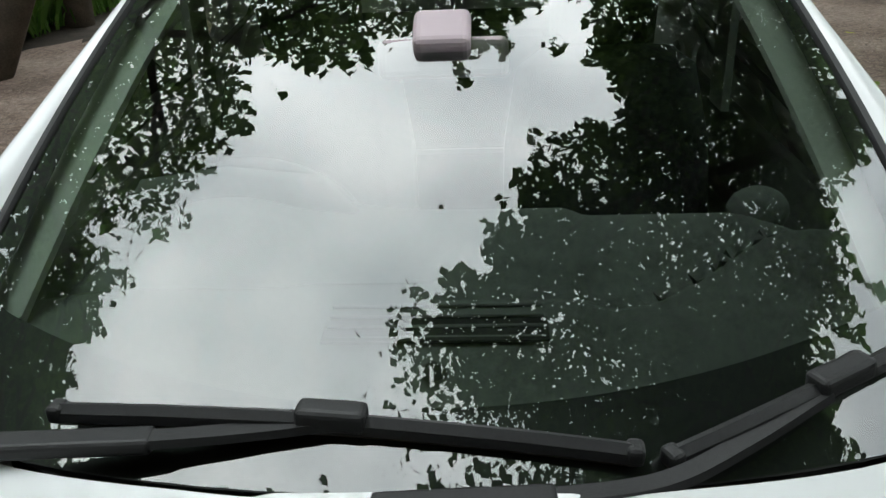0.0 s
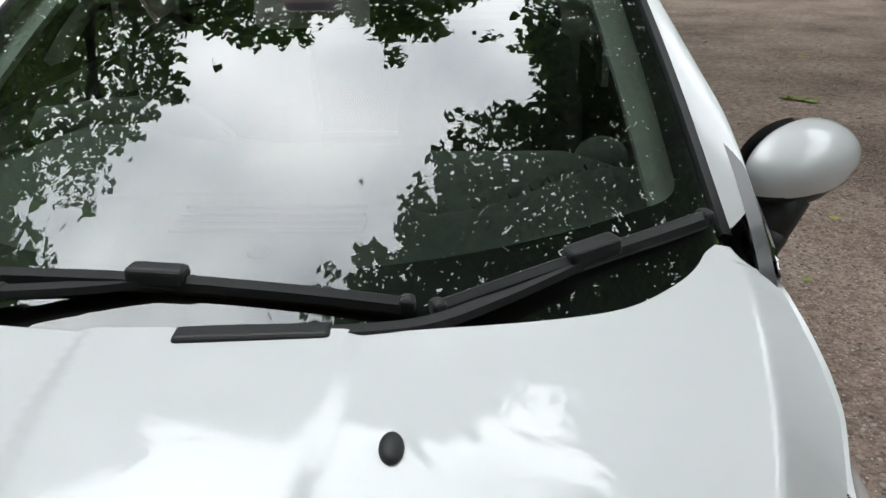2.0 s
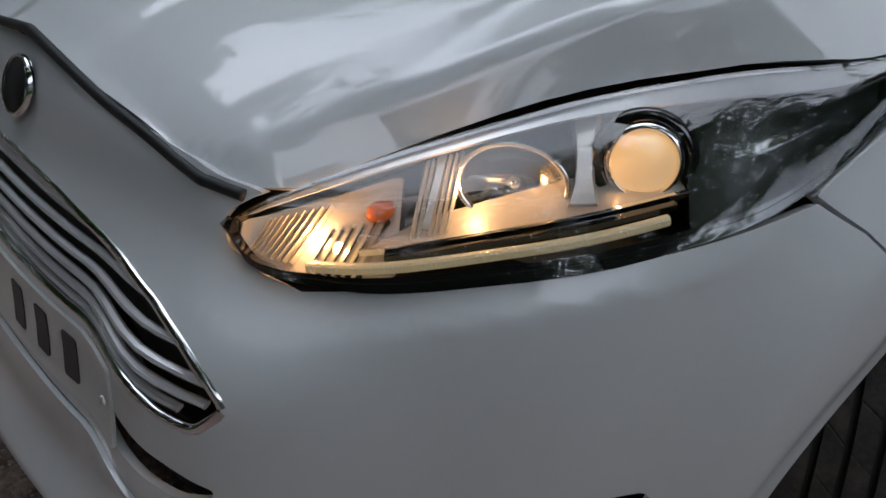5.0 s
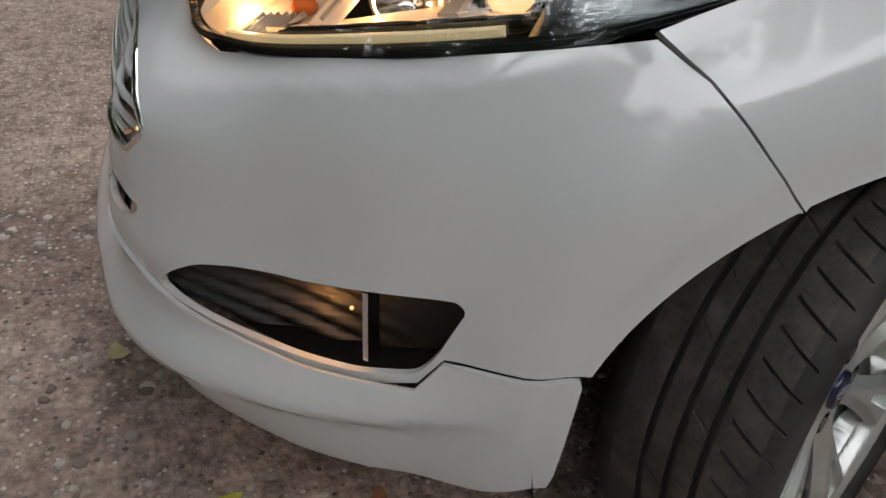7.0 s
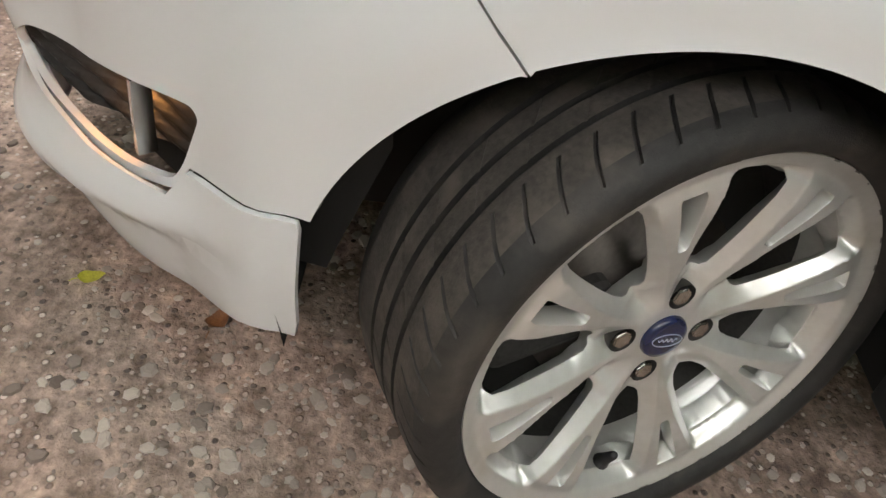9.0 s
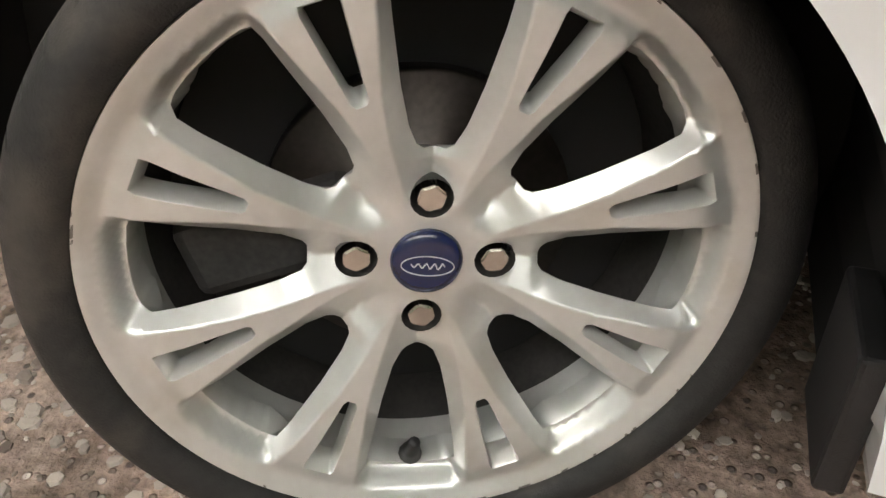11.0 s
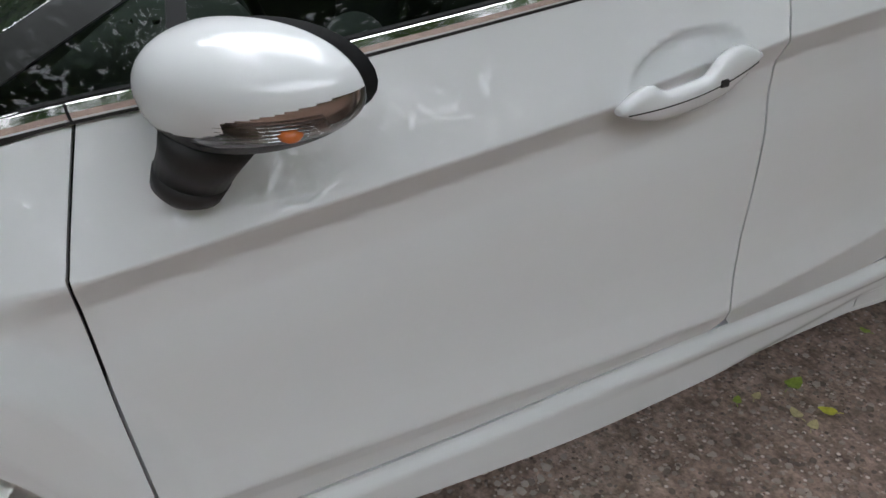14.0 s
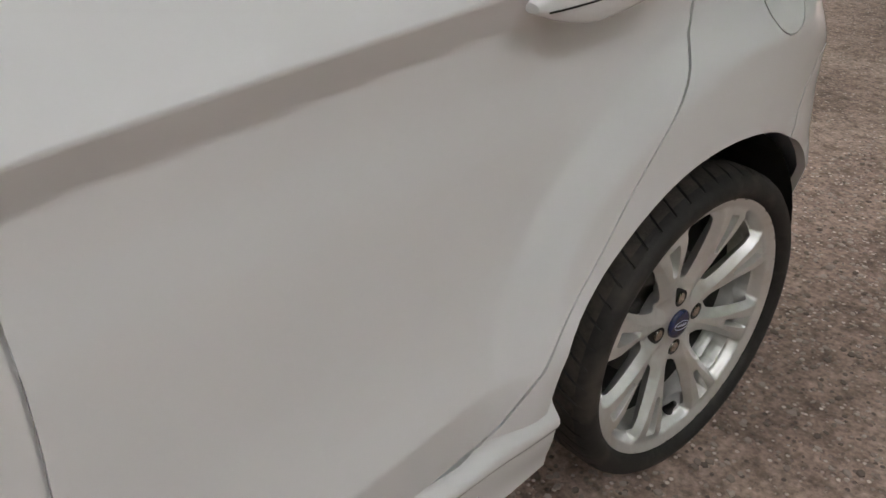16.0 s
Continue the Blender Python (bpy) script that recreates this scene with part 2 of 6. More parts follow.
def door_x(y, z):
    """Half-width of the door skin."""
    c, b = curve(y, CREASE, 0.06), curve(y, BELT, 0.06)
    f = ramp(y, 0.15, 0.45)
    dip = 0.023 * f
    top = curve(y, [(0.1, 0.752), (0.3, 0.770), (0.5, 0.793), (0.8, 0.805)], 0.05)
    low = curve(y, [(1.3, 0.372), (1.48, 0.384), (1.75, 0.43), (2.0, 0.49), (2.2, 0.53)], 0.05)
    keys = [(0.10, 0.80), (0.20, 0.838), (0.29, 0.846), (0.33, 0.850), (low, 0.869), (low + 0.07, 0.855), (low + 0.15, 0.847), (c - 0.17, 0.846), (c - 0.10, 0.854 - 0.7 * dip), (c - 0.045, 0.863 - dip), (c, 0.865), (b, top), (b + 0.3, top - 0.13)]
    x = curve(z, keys, 0.0032)
    for hy, hz in ((1.312, 0.898), (2.166, 0.986)):
        e = ((y - hy) / 0.108) ** 2 + ((z - hz - 0.17 * (y - hy)) / 0.050) ** 2
        if e < 1.6:
            x -= 0.020 * ramp(e, 1.2, 0.35)
    return x


def side_x(y, z):
    w0 = curve(z, WIDE, 0.03)
    if y <= 0:
        l = curve(z, LONG, 0.02)
        w = w0 * max(0.0, 1 - min(1.0, -y / l) ** POW) ** (1 / POW)
    else:
        f = ramp(y, 0.0, 0.42)
        w = w0 * (1 - f) + door_x(y, z) * f
        if y > 2.3:
            w *= max(0.0, 1 - min(1.0, (y - 2.3) / 0.80) ** 3) ** (1 / 3)
    return w + flare(y, z) + bulge(y, z)


def skin(u, z):
    """The outer skin: u > 0 is y along the side, u < 0 wraps round the nose."""
    if u >= 0:
        return (side_x(u, z), u, z)
    a = math.pi / 2 + u / RK
    s, c = math.sin(a), math.cos(a)
    w, l = curve(z, WIDE, 0.03), curve(z, LONG, 0.02)
    r = ((abs(s) / w) ** POW + (max(c, 0) / l) ** POW) ** (-1 / POW) + prow(u, z)
    return (r * s + (flare(-r * c, z) + bulge(-r * c, z)) * s, -r * c, z)


def u_of(x, y):
    return y if y >= 0 else RK * (math.atan2(x, -y) - math.pi / 2)

# ---- building helpers ----
def part(name, mesh, mat, parent=None, label=""):
    """Links a mesh or bmesh as one object, under a thing or part if given."""
    if isinstance(mesh, bmesh.types.BMesh):
        me = bpy.data.meshes.new(name)
        mesh.to_mesh(me)
        mesh.free()
        mesh = me
    if mat and not mesh.materials:
        mesh.materials.append(mat)
    ob = new(name, mesh)
    if parent:
        ob.parent = parent
        ob.matrix_parent_inverse = Matrix()
    return tagged(ob, label)


def thing(name, label, category, group="", kind="", at=(0, 0, 0)):
    ob = new(name)
    ob.location = at
    ob.empty_display_size = 0.1
    return tagged(ob, label, category, group, kind)


def inside_poly(pts, poly):
    """Which of the points lie in the polygon."""
    poly = np.asarray(poly)
    x, y = pts[:, 0], pts[:, 1]
    res = np.zeros(len(pts), bool)
    for (x0, y0), (x1, y1) in zip(poly, np.roll(poly, -1, 0)):
        if y0 != y1:
            res ^= ((y0 > y) != (y1 > y)) & (x < (x1 - x0) * (y - y0) / (y1 - y0) + x0)
    return res


def dense(poly, step, closed=True):
    out = []
    n = len(poly)
    for i in range(n if closed else n - 1):
        a, b = poly[i], poly[(i + 1) % n]
        k = max(1, int(round(math.hypot(b[0] - a[0], b[1] - a[1]) / step)))
        out += [(a[0] + (b[0] - a[0]) * j / k, a[1] + (b[1] - a[1]) * j / k) for j in range(k)]
    return out if closed else out + [tuple(poly[-1])]


def spline(pts, n=6, closed=False):
    """A smooth line through the points (any dimension)."""
    P = [np.array(p, float) for p in pts]
    m = len(P)
    out = []
    for i in range(m if closed else m - 1):
        p1, p2 = P[i], P[(i + 1) % m]
        p0 = P[(i - 1) % m] if closed or i > 0 else 2 * p1 - p2
        p3 = P[(i + 2) % m] if closed or i + 2 < m else 2 * p2 - p1
        for k in range(n):
            t = k / n
            out.append(tuple(0.5 * (2 * p1 + (p2 - p0) * t + (2 * p0 - 5 * p1 + 4 * p2 - p3) * t * t + (3 * p1 - p0 - 3 * p2 + p3) * t ** 3)))
    return out if closed else out + [tuple(P[-1])]


def rounded(poly, r, n=4):
    """The polygon with its corners rounded."""
    out = []
    m = len(poly)
    for i in range(m):
        a, b, c = (np.array(poly[(i + k) % m], float) for k in (-1, 0, 1))
        ra = min(r, np.linalg.norm(a - b) * 0.45, np.linalg.norm(c - b) * 0.45)
        p, q = b + (a - b) / np.linalg.norm(a - b) * ra, b + (c - b) / np.linalg.norm(c - b) * ra
        out += [tuple((1 - t) ** 2 * p + 2 * t * (1 - t) * b + t * t * q) for t in (k / n for k in range(n + 1))]
    return out


def lifted(outline, holes, lift, step=0.02, edge=0.012, inset=0.0, hole_edge=None, hole_inset=0.0, flip=False, lip=0.0015, creases=()):
    """A sheet over a 2D outline with holes, raised by lift(u, v), with exact normals and turned-in edges."""
    loops = [dense(outline, step)] + [dense(h, step * 0.7) for h in holes]
    verts, edges = [], []
    for lp in loops:
        s = len(verts)
        verts += [Vector(p) for p in lp]
        edges += [(s + i, s + (i + 1) % len(lp)) for i in range(len(lp))]
    for ln in creases:
        ln = dense(ln, step, closed=False)
        n0 = len(verts)
        verts += [Vector(p) for p in ln]
        edges += [(n0 + i, n0 + i + 1) for i in range(len(ln) - 1)]
    arr = np.array([(v.x, v.y) for v in verts])
    lo, hi = arr.min(0), arr.max(0)
    gx, gy = np.meshgrid(np.arange(lo[0], hi[0], step), np.arange(lo[1], hi[1], step * 0.866))
    gx = gx + (np.arange(gx.shape[0]) % 2)[:, None] * step * 0.5
    g = np.column_stack((gx.ravel(), gy.ravel()))
    keep = inside_poly(g, loops[0])
    for h in loops[1:]:
        keep &= ~inside_poly(g, h)
    g = g[keep]
    if len(g):
        near = np.full(len(g), 9.0)
        for k in range(0, len(arr), 200):
            near = np.minimum(near, np.sqrt(((g[:, None] - arr[None, k:k + 200]) ** 2).sum(2)).min(1))
        g = g[near > step * 0.45]
    verts += [Vector(p) for p in g]
    v2, _, f2, *_ = geometry.delaunay_2d_cdt(verts, edges, [], 0, 1e-6)
    pts = np.array([(v.x, v.y) for v in v2])
    cen = np.array([pts[list(f)].mean(0) for f in f2])
    ok = inside_poly(cen, loops[0])
    for h in loops[1:]:
        ok &= ~inside_poly(cen, h)
    faces = [f for f, k in zip(f2, ok) if k]
    h = 0.0015

    def normal(u, v):
        a = Vector(lift(u + h, v)) - Vector(lift(u - h, v))
        b = Vector(lift(u, v + h)) - Vector(lift(u, v - h))
        n = a.cross(b).normalized()
        return -n if flip else n
    co = [Vector(lift(*p)) for p in pts]
    no = [normal(*p) for p in pts]
    n_face = len(co)
    out_faces = []
    for f in faces:
        a, b, c = (co[i] for i in f[:3])
        out_faces.append(tuple(f) if (b - a).cross(c - a).dot(no[f[0]]) > 0 else tuple(reversed(f)))
    index = {(round(p[0], 6), round(p[1], 6)): i for i, p in enumerate(pts)}
    for k, lp in enumerate(loops):
        depth, ins = (edge, inset) if k == 0 else (edge if hole_edge is None else hole_edge, hole_inset[k - 1] if isinstance(hole_inset, list) else hole_inset)
        if depth <= 0:
            continue
        rows = [[], [], []]
        ids = []
        m = len(lp)
        for i, p in enumerate(lp):
            j = index.get((round(p[0], 6), round(p[1], 6)))
            if j is None:
                j = int(((pts - np.array(p)) ** 2).sum(1).argmin())
            ids.append(j)
            side = Vector((0, 0, 0))
            if ins:
                a, b = co[j], Vector(lift(*lp[(i + 1) % m])) - Vector(lift(*lp[i - 1]))
                side = no[j].cross(b).normalized()
                mid = np.mean(np.array(lp), 0)
                if side.dot(Vector(lift(*mid)) - a) < 0:
                    side = -side
            for r, (d, s) in enumerate(((0, 0), (lip, lip * 0.6), (depth, ins))):
                rows[r].append(len(co))
                co.append(co[j] - no[j] * d + side * (s if ins else 0))
                no.append(Vector((0, 0, 0)))
        for r0, r1 in ((rows[0], rows[1]), (rows[1], rows[2])):
            for i in range(m):
                q = (r0[i], r0[(i + 1) % m], r1[(i + 1) % m], r1[i])
                out_faces.append(q)
    me = bpy.data.meshes.new("panel")
    me.from_pydata([tuple(c) for c in co], [], out_faces)
    me.polygons.foreach_set("use_smooth", [True] * len(me.polygons))
    me.normals_split_custom_set_from_vertices([tuple(n) for n in no])
    me.update()
    return me


def mirrored(me):
    """The mesh on the other side of the car."""
    m2 = me.copy()
    n = len(m2.vertices)
    co = np.empty(n * 3)
    m2.vertices.foreach_get("co", co)
    co = co.reshape(-1, 3)
    norms = np.empty(len(m2.corner_normals) * 3)
    m2.corner_normals.foreach_get("vector", norms)
    norms = norms.reshape(-1, 3)
    vn = np.zeros((n, 3))
    for lp in m2.loops:
        vn[lp.vertex_index] = norms[lp.index]
    co[:, 0] *= -1
    vn[:, 0] *= -1
    faces = [tuple(reversed(p.vertices)) for p in m2.polygons]
    m3 = bpy.data.meshes.new(me.name)
    m3.from_pydata([tuple(c) for c in co], [], faces)
    m3.polygons.foreach_set("use_smooth", [True] * len(faces))
    m3.normals_split_custom_set_from_vertices([tuple(v) for v in vn])
    for k in me.materials:
        m3.materials.append(k)
    bpy.data.meshes.remove(m2)
    return m3


def both(name, me, mat, parent, label=""):
    if not me.materials:
        me.materials.append(mat)
    return part(name, me, mat, parent, label), part(name, mirrored(me), mat, parent, label)


def sweep(path, section, closed=False, cap=True, scale=None, up=(0, 0, 1)):
    """A closed section (a, b) carried along a 3D path; a lies across, b along up."""
    bm = bmesh.new()
    P = [Vector(p) for p in path]
    rings = []
    m = len(P)
    for i, p in enumerate(P):
        d = (P[(i + 1) % m] - P[i - 1]) if closed else (P[min(i + 1, m - 1)] - P[max(i - 1, 0)])
        d.normalize()
        side = d.cross(Vector(up)).normalized()
        top = side.cross(d)
        s = scale[i] if scale else 1
        rings.append([bm.verts.new(p + side * a * s + top * b * s) for a, b in section])
    n = len(section)
    for i in range(m if closed else m - 1):
        r0, r1 = rings[i], rings[(i + 1) % m]
        for k in range(n):
            bm.faces.new((r0[k], r0[(k + 1) % n], r1[(k + 1) % n], r1[k]))
    if cap and not closed:
        bm.faces.new(rings[0][::-1])
        bm.faces.new(rings[-1])
    bmesh.ops.recalc_face_normals(bm, faces=bm.faces)
    for f in bm.faces:
        f.smooth = len(section) > 7
    return bm


def circle(r, n=12, ry=None):
    ry = r if ry is None else ry
    return [(r * math.cos(2 * math.pi * k / n), ry * math.sin(2 * math.pi * k / n)) for k in range(n)]


def lathe(profile, n=64, closed=False):
    """A profile of (axial x, radius) turned round the x axis."""
    bm = bmesh.new()
    rings = []
    for k in range(n):
        a = 2 * math.pi * k / n
        rings.append([bm.verts.new((x, r * math.cos(a), r * math.sin(a))) for x, r in profile])
    m = len(profile)
    for k in range(n):
        r0, r1 = rings[k], rings[(k + 1) % n]
        for i in range(m if closed else m - 1):
            bm.faces.new((r0[i], r0[(i + 1) % m], r1[(i + 1) % m], r1[i]))
    bmesh.ops.remove_doubles(bm, verts=bm.verts, dist=1e-6)
    bmesh.ops.recalc_face_normals(bm, faces=bm.faces)
    for f in bm.faces:
        f.smooth = True
    return bm


def block(size, at=(0, 0, 0), bevel=0.004, segs=2, m=None):
    bm = bmesh.new()
    bmesh.ops.create_cube(bm, size=1, matrix=(m or Matrix.Translation(at)) @ Matrix.Diagonal((*size, 1)))
    if bevel:
        bmesh.ops.bevel(bm, geom=bm.edges[:], offset=bevel, segments=segs, affect="EDGES", profile=0.5)
    return bm


def blob(m, seg=24, rings=14):
    bm = bmesh.new()
    bmesh.ops.create_uvsphere(bm, u_segments=seg, v_segments=rings, radius=1, matrix=m)
    for f in bm.faces:
        f.smooth = True
    return bm


def arc(c, r, a0, a1, n=24):
    return [(c[0] + r * math.cos(radians(a0 + (a1 - a0) * k / n)), c[1] + r * math.sin(radians(a0 + (a1 - a0) * k / n))) for k in range(n + 1)]


def cross(c, r, z, sign):
    """Where an arch circle meets a height, as an angle in degrees."""
    a = math.degrees(math.asin((z - c[1]) / r))
    return a if sign > 0 else 180 - a


# ---- the car ----
car = thing("hatchback_car", "white five-door hatchback car parked on worn tarmac, headlights lit", "car")

# front wing, with arch edge and the seams to bumper and door
GAP = 0.0024
DOOR_SEAM = [(0.411, 0.318), (0.399, 0.45), (0.385, 0.625), (0.379, 0.775), (0.383, 0.805), (0.408, 0.884), (0.431, 0.953), (0.438, 0.972)]
BUMP_SEAM = [(-0.372, 0.745), (-0.325, 0.715), (-0.21, 0.60)]
HL_REAR = [(-0.372, 0.745), (-0.318, 0.768), (-0.22, 0.803), (-0.10, 0.853)]
def arch_rad(deg):
    return curve(deg, [(0, 0.366), (40, 0.366), (75, 0.360), (105, 0.354), (150, 0.358), (175, 0.360)], 10)


def front_arch(a0, a1, n):
    out = []
    for k in range(n + 1):
        a = a0 + (a1 - a0) * k / n
        out.append((ARCH_F[0] + arch_rad(a) * math.cos(radians(a)), ARCH_F[1] + arch_rad(a) * math.sin(radians(a))))
    return out


wing_arch = front_arch(4.5, 117, 40)
seam_s = spline(DOOR_SEAM, 4)
wing = ([(0.33, 0.318)] + wing_arch[1:] + [(BUMP_SEAM[2][0] + 0.0012, 0.601), (BUMP_SEAM[1][0] + 0.0012, 0.716)]
        + [(a, b + 0.004) for a, b in spline(HL_REAR, 4)] + [(-0.05, 0.872), (0.0, 0.890), (0.05, 0.914), (0.12, 0.936), (0.195, 0.952), (0.25, 0.948), (0.32, 0.955), (0.40, 0.966)]
        + [(u - GAP, z) for u, z in reversed(seam_s)])
me = lifted(wing, [], skin, 0.016, 0.015)
both("front_wing", me, PAINT, car)

# doors
B_SEAM = [(1.478, 0.345), (1.482, 0.414), (1.505, 0.60), (1.514, 0.723), (1.516, 0.907), (1.524, 0.96), (1.532, 1.052)]
R_SEAM = [(1.80, 0.352), (1.89, 0.364), (1.945, 0.379), (1.992, 0.404), (2.039, 0.480), (2.085, 0.546), (2.16, 0.626), (2.242, 0.724), (2.311, 0.806), (2.334, 0.860), (2.346, 0.90), (2.37, 1.12)]


def belt(y):
    return curve(y, BELT, 0.06)


b_s, r_s = spline(B_SEAM, 4), spline(R_SEAM, 4)
front_door = ([(u + GAP, z) for u, z in seam_s[2:]] + [(y, belt(y) - 0.006) for y in np.linspace(0.52, 1.48, 14)] + [(u - GAP, z) for u, z in reversed(b_s[1:])]
              + [(1.45, 0.335), (1.2, 0.322), (0.9, 0.303), (0.6, 0.292), (0.43, 0.294), (0.415, 0.305)])
def feature(y0, y1):
    """Two lines just above and below the doors' feature edge."""
    return [[(y, curve(y, CREASE, 0.06) + d) for y in np.linspace(y0, y1, 40)] for d in (0.004, -0.004)]


me = lifted(front_door, [], skin, 0.0105, 0.015, creases=feature(0.40, 1.50))
both("front_door", me, PAINT, car)
rear_door = ([(u + GAP, z) for u, z in b_s[1:]] + [(y, belt(y) - 0.006) for y in np.linspace(1.6, 2.34, 10)] + [(u - GAP, z) for u, z in reversed(r_s[:-1])]
             + [(1.7, 0.346), (1.5, 0.336)])
me = lifted(rear_door, [], skin, 0.0105, 0.015, creases=feature(1.54, 2.30))
both("rear_door", me, PAINT, car)

def behind(u, z):
    x, y, z = skin(u, z)
    return (x - 0.011, y, z)


both("door_jamb", lifted([(u - 0.010, z) for u, z in b_s[1:]] + [(u + 0.010, z) for u, z in reversed(b_s[1:])], [], behind, 0.02, 0.0), PAINT, car)

# rear quarter with filler flap, down to the bumper seam
REAR_SEAM = [(2.638, 0.642), (2.641, 0.684), (2.655, 0.722), (2.71, 0.76), (2.95, 0.78)]
REAR_RAD = [(50, 0.374), (70, 0.376), (90, 0.398), (110, 0.424), (131, 0.447), (148, 0.470), (155, 0.467), (164, 0.452)]
q_arch = [(ARCH_R[0] + curve(a, REAR_RAD, 4) * math.cos(radians(a)), ARCH_R[1] + curve(a, REAR_RAD, 4) * math.sin(radians(a))) for a in np.linspace(164, 70, 34)]
quarter = ([(u + GAP, z) for u, z in r_s[11:]] + [(y, belt(y) - 0.006) for y in (2.45, 2.6, 2.8, 2.95)] + list(reversed(REAR_SEAM)) + list(reversed(q_arch)))
flap_c = [(2.556 + 0.062 * math.cos(a), 0.885 + 0.062 * math.sin(a)) for a in np.linspace(0, 2 * math.pi, 28, endpoint=False)]
me = lifted(quarter, [flap_c], skin, 0.018, 0.015)
both("rear_quarter", me, PAINT, car)
flap_in = [(2.556 + 0.0595 * math.cos(a), 0.885 + 0.0595 * math.sin(a)) for a in np.linspace(0, 2 * math.pi, 28, endpoint=False)]
part("filler_flap", lifted(flap_in, [], skin, 0.018, 0.012), PAINT, car)

# rear bumper side with its dark arch tail
r_b = arc(ARCH_R, 0.376, 69, 5, 20)
rear_bumper = [(2.643, 0.640), (2.646, 0.684), (2.66, 0.718), (2.71, 0.755), (2.95, 0.775), (3.1, 0.78), (3.12, 0.3), (2.9, 0.24)] + list(reversed(r_b))
both("rear_bumper", lifted(rear_bumper, [], skin, 0.02, 0.015), PAINT, car)


# ---- nose ----
def sym(half):
    """A half outline in (u, z), from the middle top to the middle bottom, completed on the other side."""
    mid = -RK * math.pi / 2
    return half + [(2 * mid - u, z) for u, z in reversed(half) if abs(u - mid) > 1e-4]


MID = -RK * math.pi / 2
lip_top = [(-0.392, 0.398), (-0.45, 0.392), (-0.523, 0.383), (-0.548, 0.343), (-0.602, 0.328), (-0.679, 0.3235), (-0.80, 0.323), (-0.86, 0.326), (-0.90, 0.336), (-0.945, 0.362), (-1.0, 0.385), (-1.12, 0.402), (-1.25, 0.411), (MID, 0.413)]
bump_arch = front_arch(117.4, 162.5, 24)
bump_arch = [(u_of(side_x(y, z), y), z) for y, z in bump_arch]
HL_LOW = [(-0.930, 0.700), (-0.944, 0.683), (-0.930, 0.663), (-0.893, 0.648), (-0.85, 0.644), (-0.781, 0.658), (-0.684, 0.679), (-0.591, 0.697), (-0.517, 0.713), (-0.434, 0.730), (-0.372, 0.742)]
NOSE_TOP = [(MID, 0.757), (-1.25, 0.754), (-1.142, 0.749), (-0.982, 0.733), (-0.905, 0.716)]
bumper = sym(NOSE_TOP + HL_LOW + [(BUMP_SEAM[1][0] - 0.0012, 0.714), (BUMP_SEAM[2][0] - 0.0012, 0.60)] + bump_arch[1:] + lip_top)
grille_hole = rounded(sym([(MID, 0.640), (-1.199, 0.635), (-1.128, 0.628), (-1.051, 0.621), (-0.985, 0.610), (-0.939, 0.591), (-0.906, 0.570), (-0.890, 0.553), (-0.921, 0.519), (-0.955, 0.519), (-1.003, 0.532), (-1.07, 0.533), (-1.164, 0.534), (MID, 0.538)]), 0.012, 3)
intake_hole = rounded(sym([(MID, 0.497), (-1.174, 0.488), (-1.10, 0.476), (-0.997, 0.470), (-0.931, 0.459), (-0.902, 0.456), (-0.908, 0.442), (-0.944, 0.429), (-0.986, 0.432), (-1.06, 0.430), (-1.118, 0.430), (MID, 0.432)]), 0.010, 3)
FOG = [(-0.889, 0.348), (-0.851, 0.390), (-0.815, 0.414), (-0.77, 0.425), (-0.693, 0.435), (-0.62, 0.447), (-0.557, 0.456), (-0.516, 0.460), (-0.507, 0.450), (-0.531, 0.384), (-0.549, 0.354), (-0.616, 0.339), (-0.69, 0.3345), (-0.776, 0.334), (-0.824, 0.335), (-0.863, 0.337)]
fog_hole = rounded(FOG, 0.014, 3)
fog_other = [(2 * MID - u, z) for u, z in reversed(fog_hole)]


def nose(u, z):
    """The bumper skin with the ledge under the headlights."""
    x, y, z = skin(u if u <= 0 and u > MID else u, z) if u > MID else skin(2 * MID - u, z)
    if u <= MID:
        x = -x
    a = u if u > MID else 2 * MID - u
    ledge = curve(a, [(-1.02, 0.69), (-0.98, 0.64), (-0.93, 0.612), (-0.86, 0.607), (-0.777, 0.63), (-0.634, 0.664), (-0.42, 0.71), (-0.3, 0.73)], 0.03)
    d = 0.017 * curve(z - ledge, [(-0.004, 0.0), (0.0, 0.02), (0.034, 1.0), (0.05, 1.0)], 0.003) * ramp(a, -0.965, -0.90) * ramp(a, -0.36, -0.62)
    r = math.hypot(x, y)
    return (x - x / r * d, y - y / r * d, z)


me = lifted(bumper, [grille_hole, intake_hole, fog_hole, fog_other], nose, 0.0145, 0.015, hole_edge=0.010)
part("front_bumper", me, PAINT, car)


def lip_skin(u, z):
    """The splitter under the bumper, swelling forwards at its crest."""
    a = u if u > MID else 2 * MID - u
    x, y, _ = skin(a, z)
    x = x if u > MID else -x
    crest = curve(a, [(MID, 0.245), (-0.93, 0.247), (-0.77, 0.262), (-0.53, 0.30), (-0.38, 0.36)], 0.05)
    swell = math.exp(-((z - crest) / 0.045) ** 2) if z > crest else 1 - 0.62 * ramp(crest - z, 0.0, 0.026)
    out = 0.006 + (0.030 + 0.012 * ramp(a, -0.62, -0.86)) * swell * ramp(a, -0.40, -0.72)
    r = math.hypot(x, y)
    return (x + x / r * out, y + y / r * out, z)


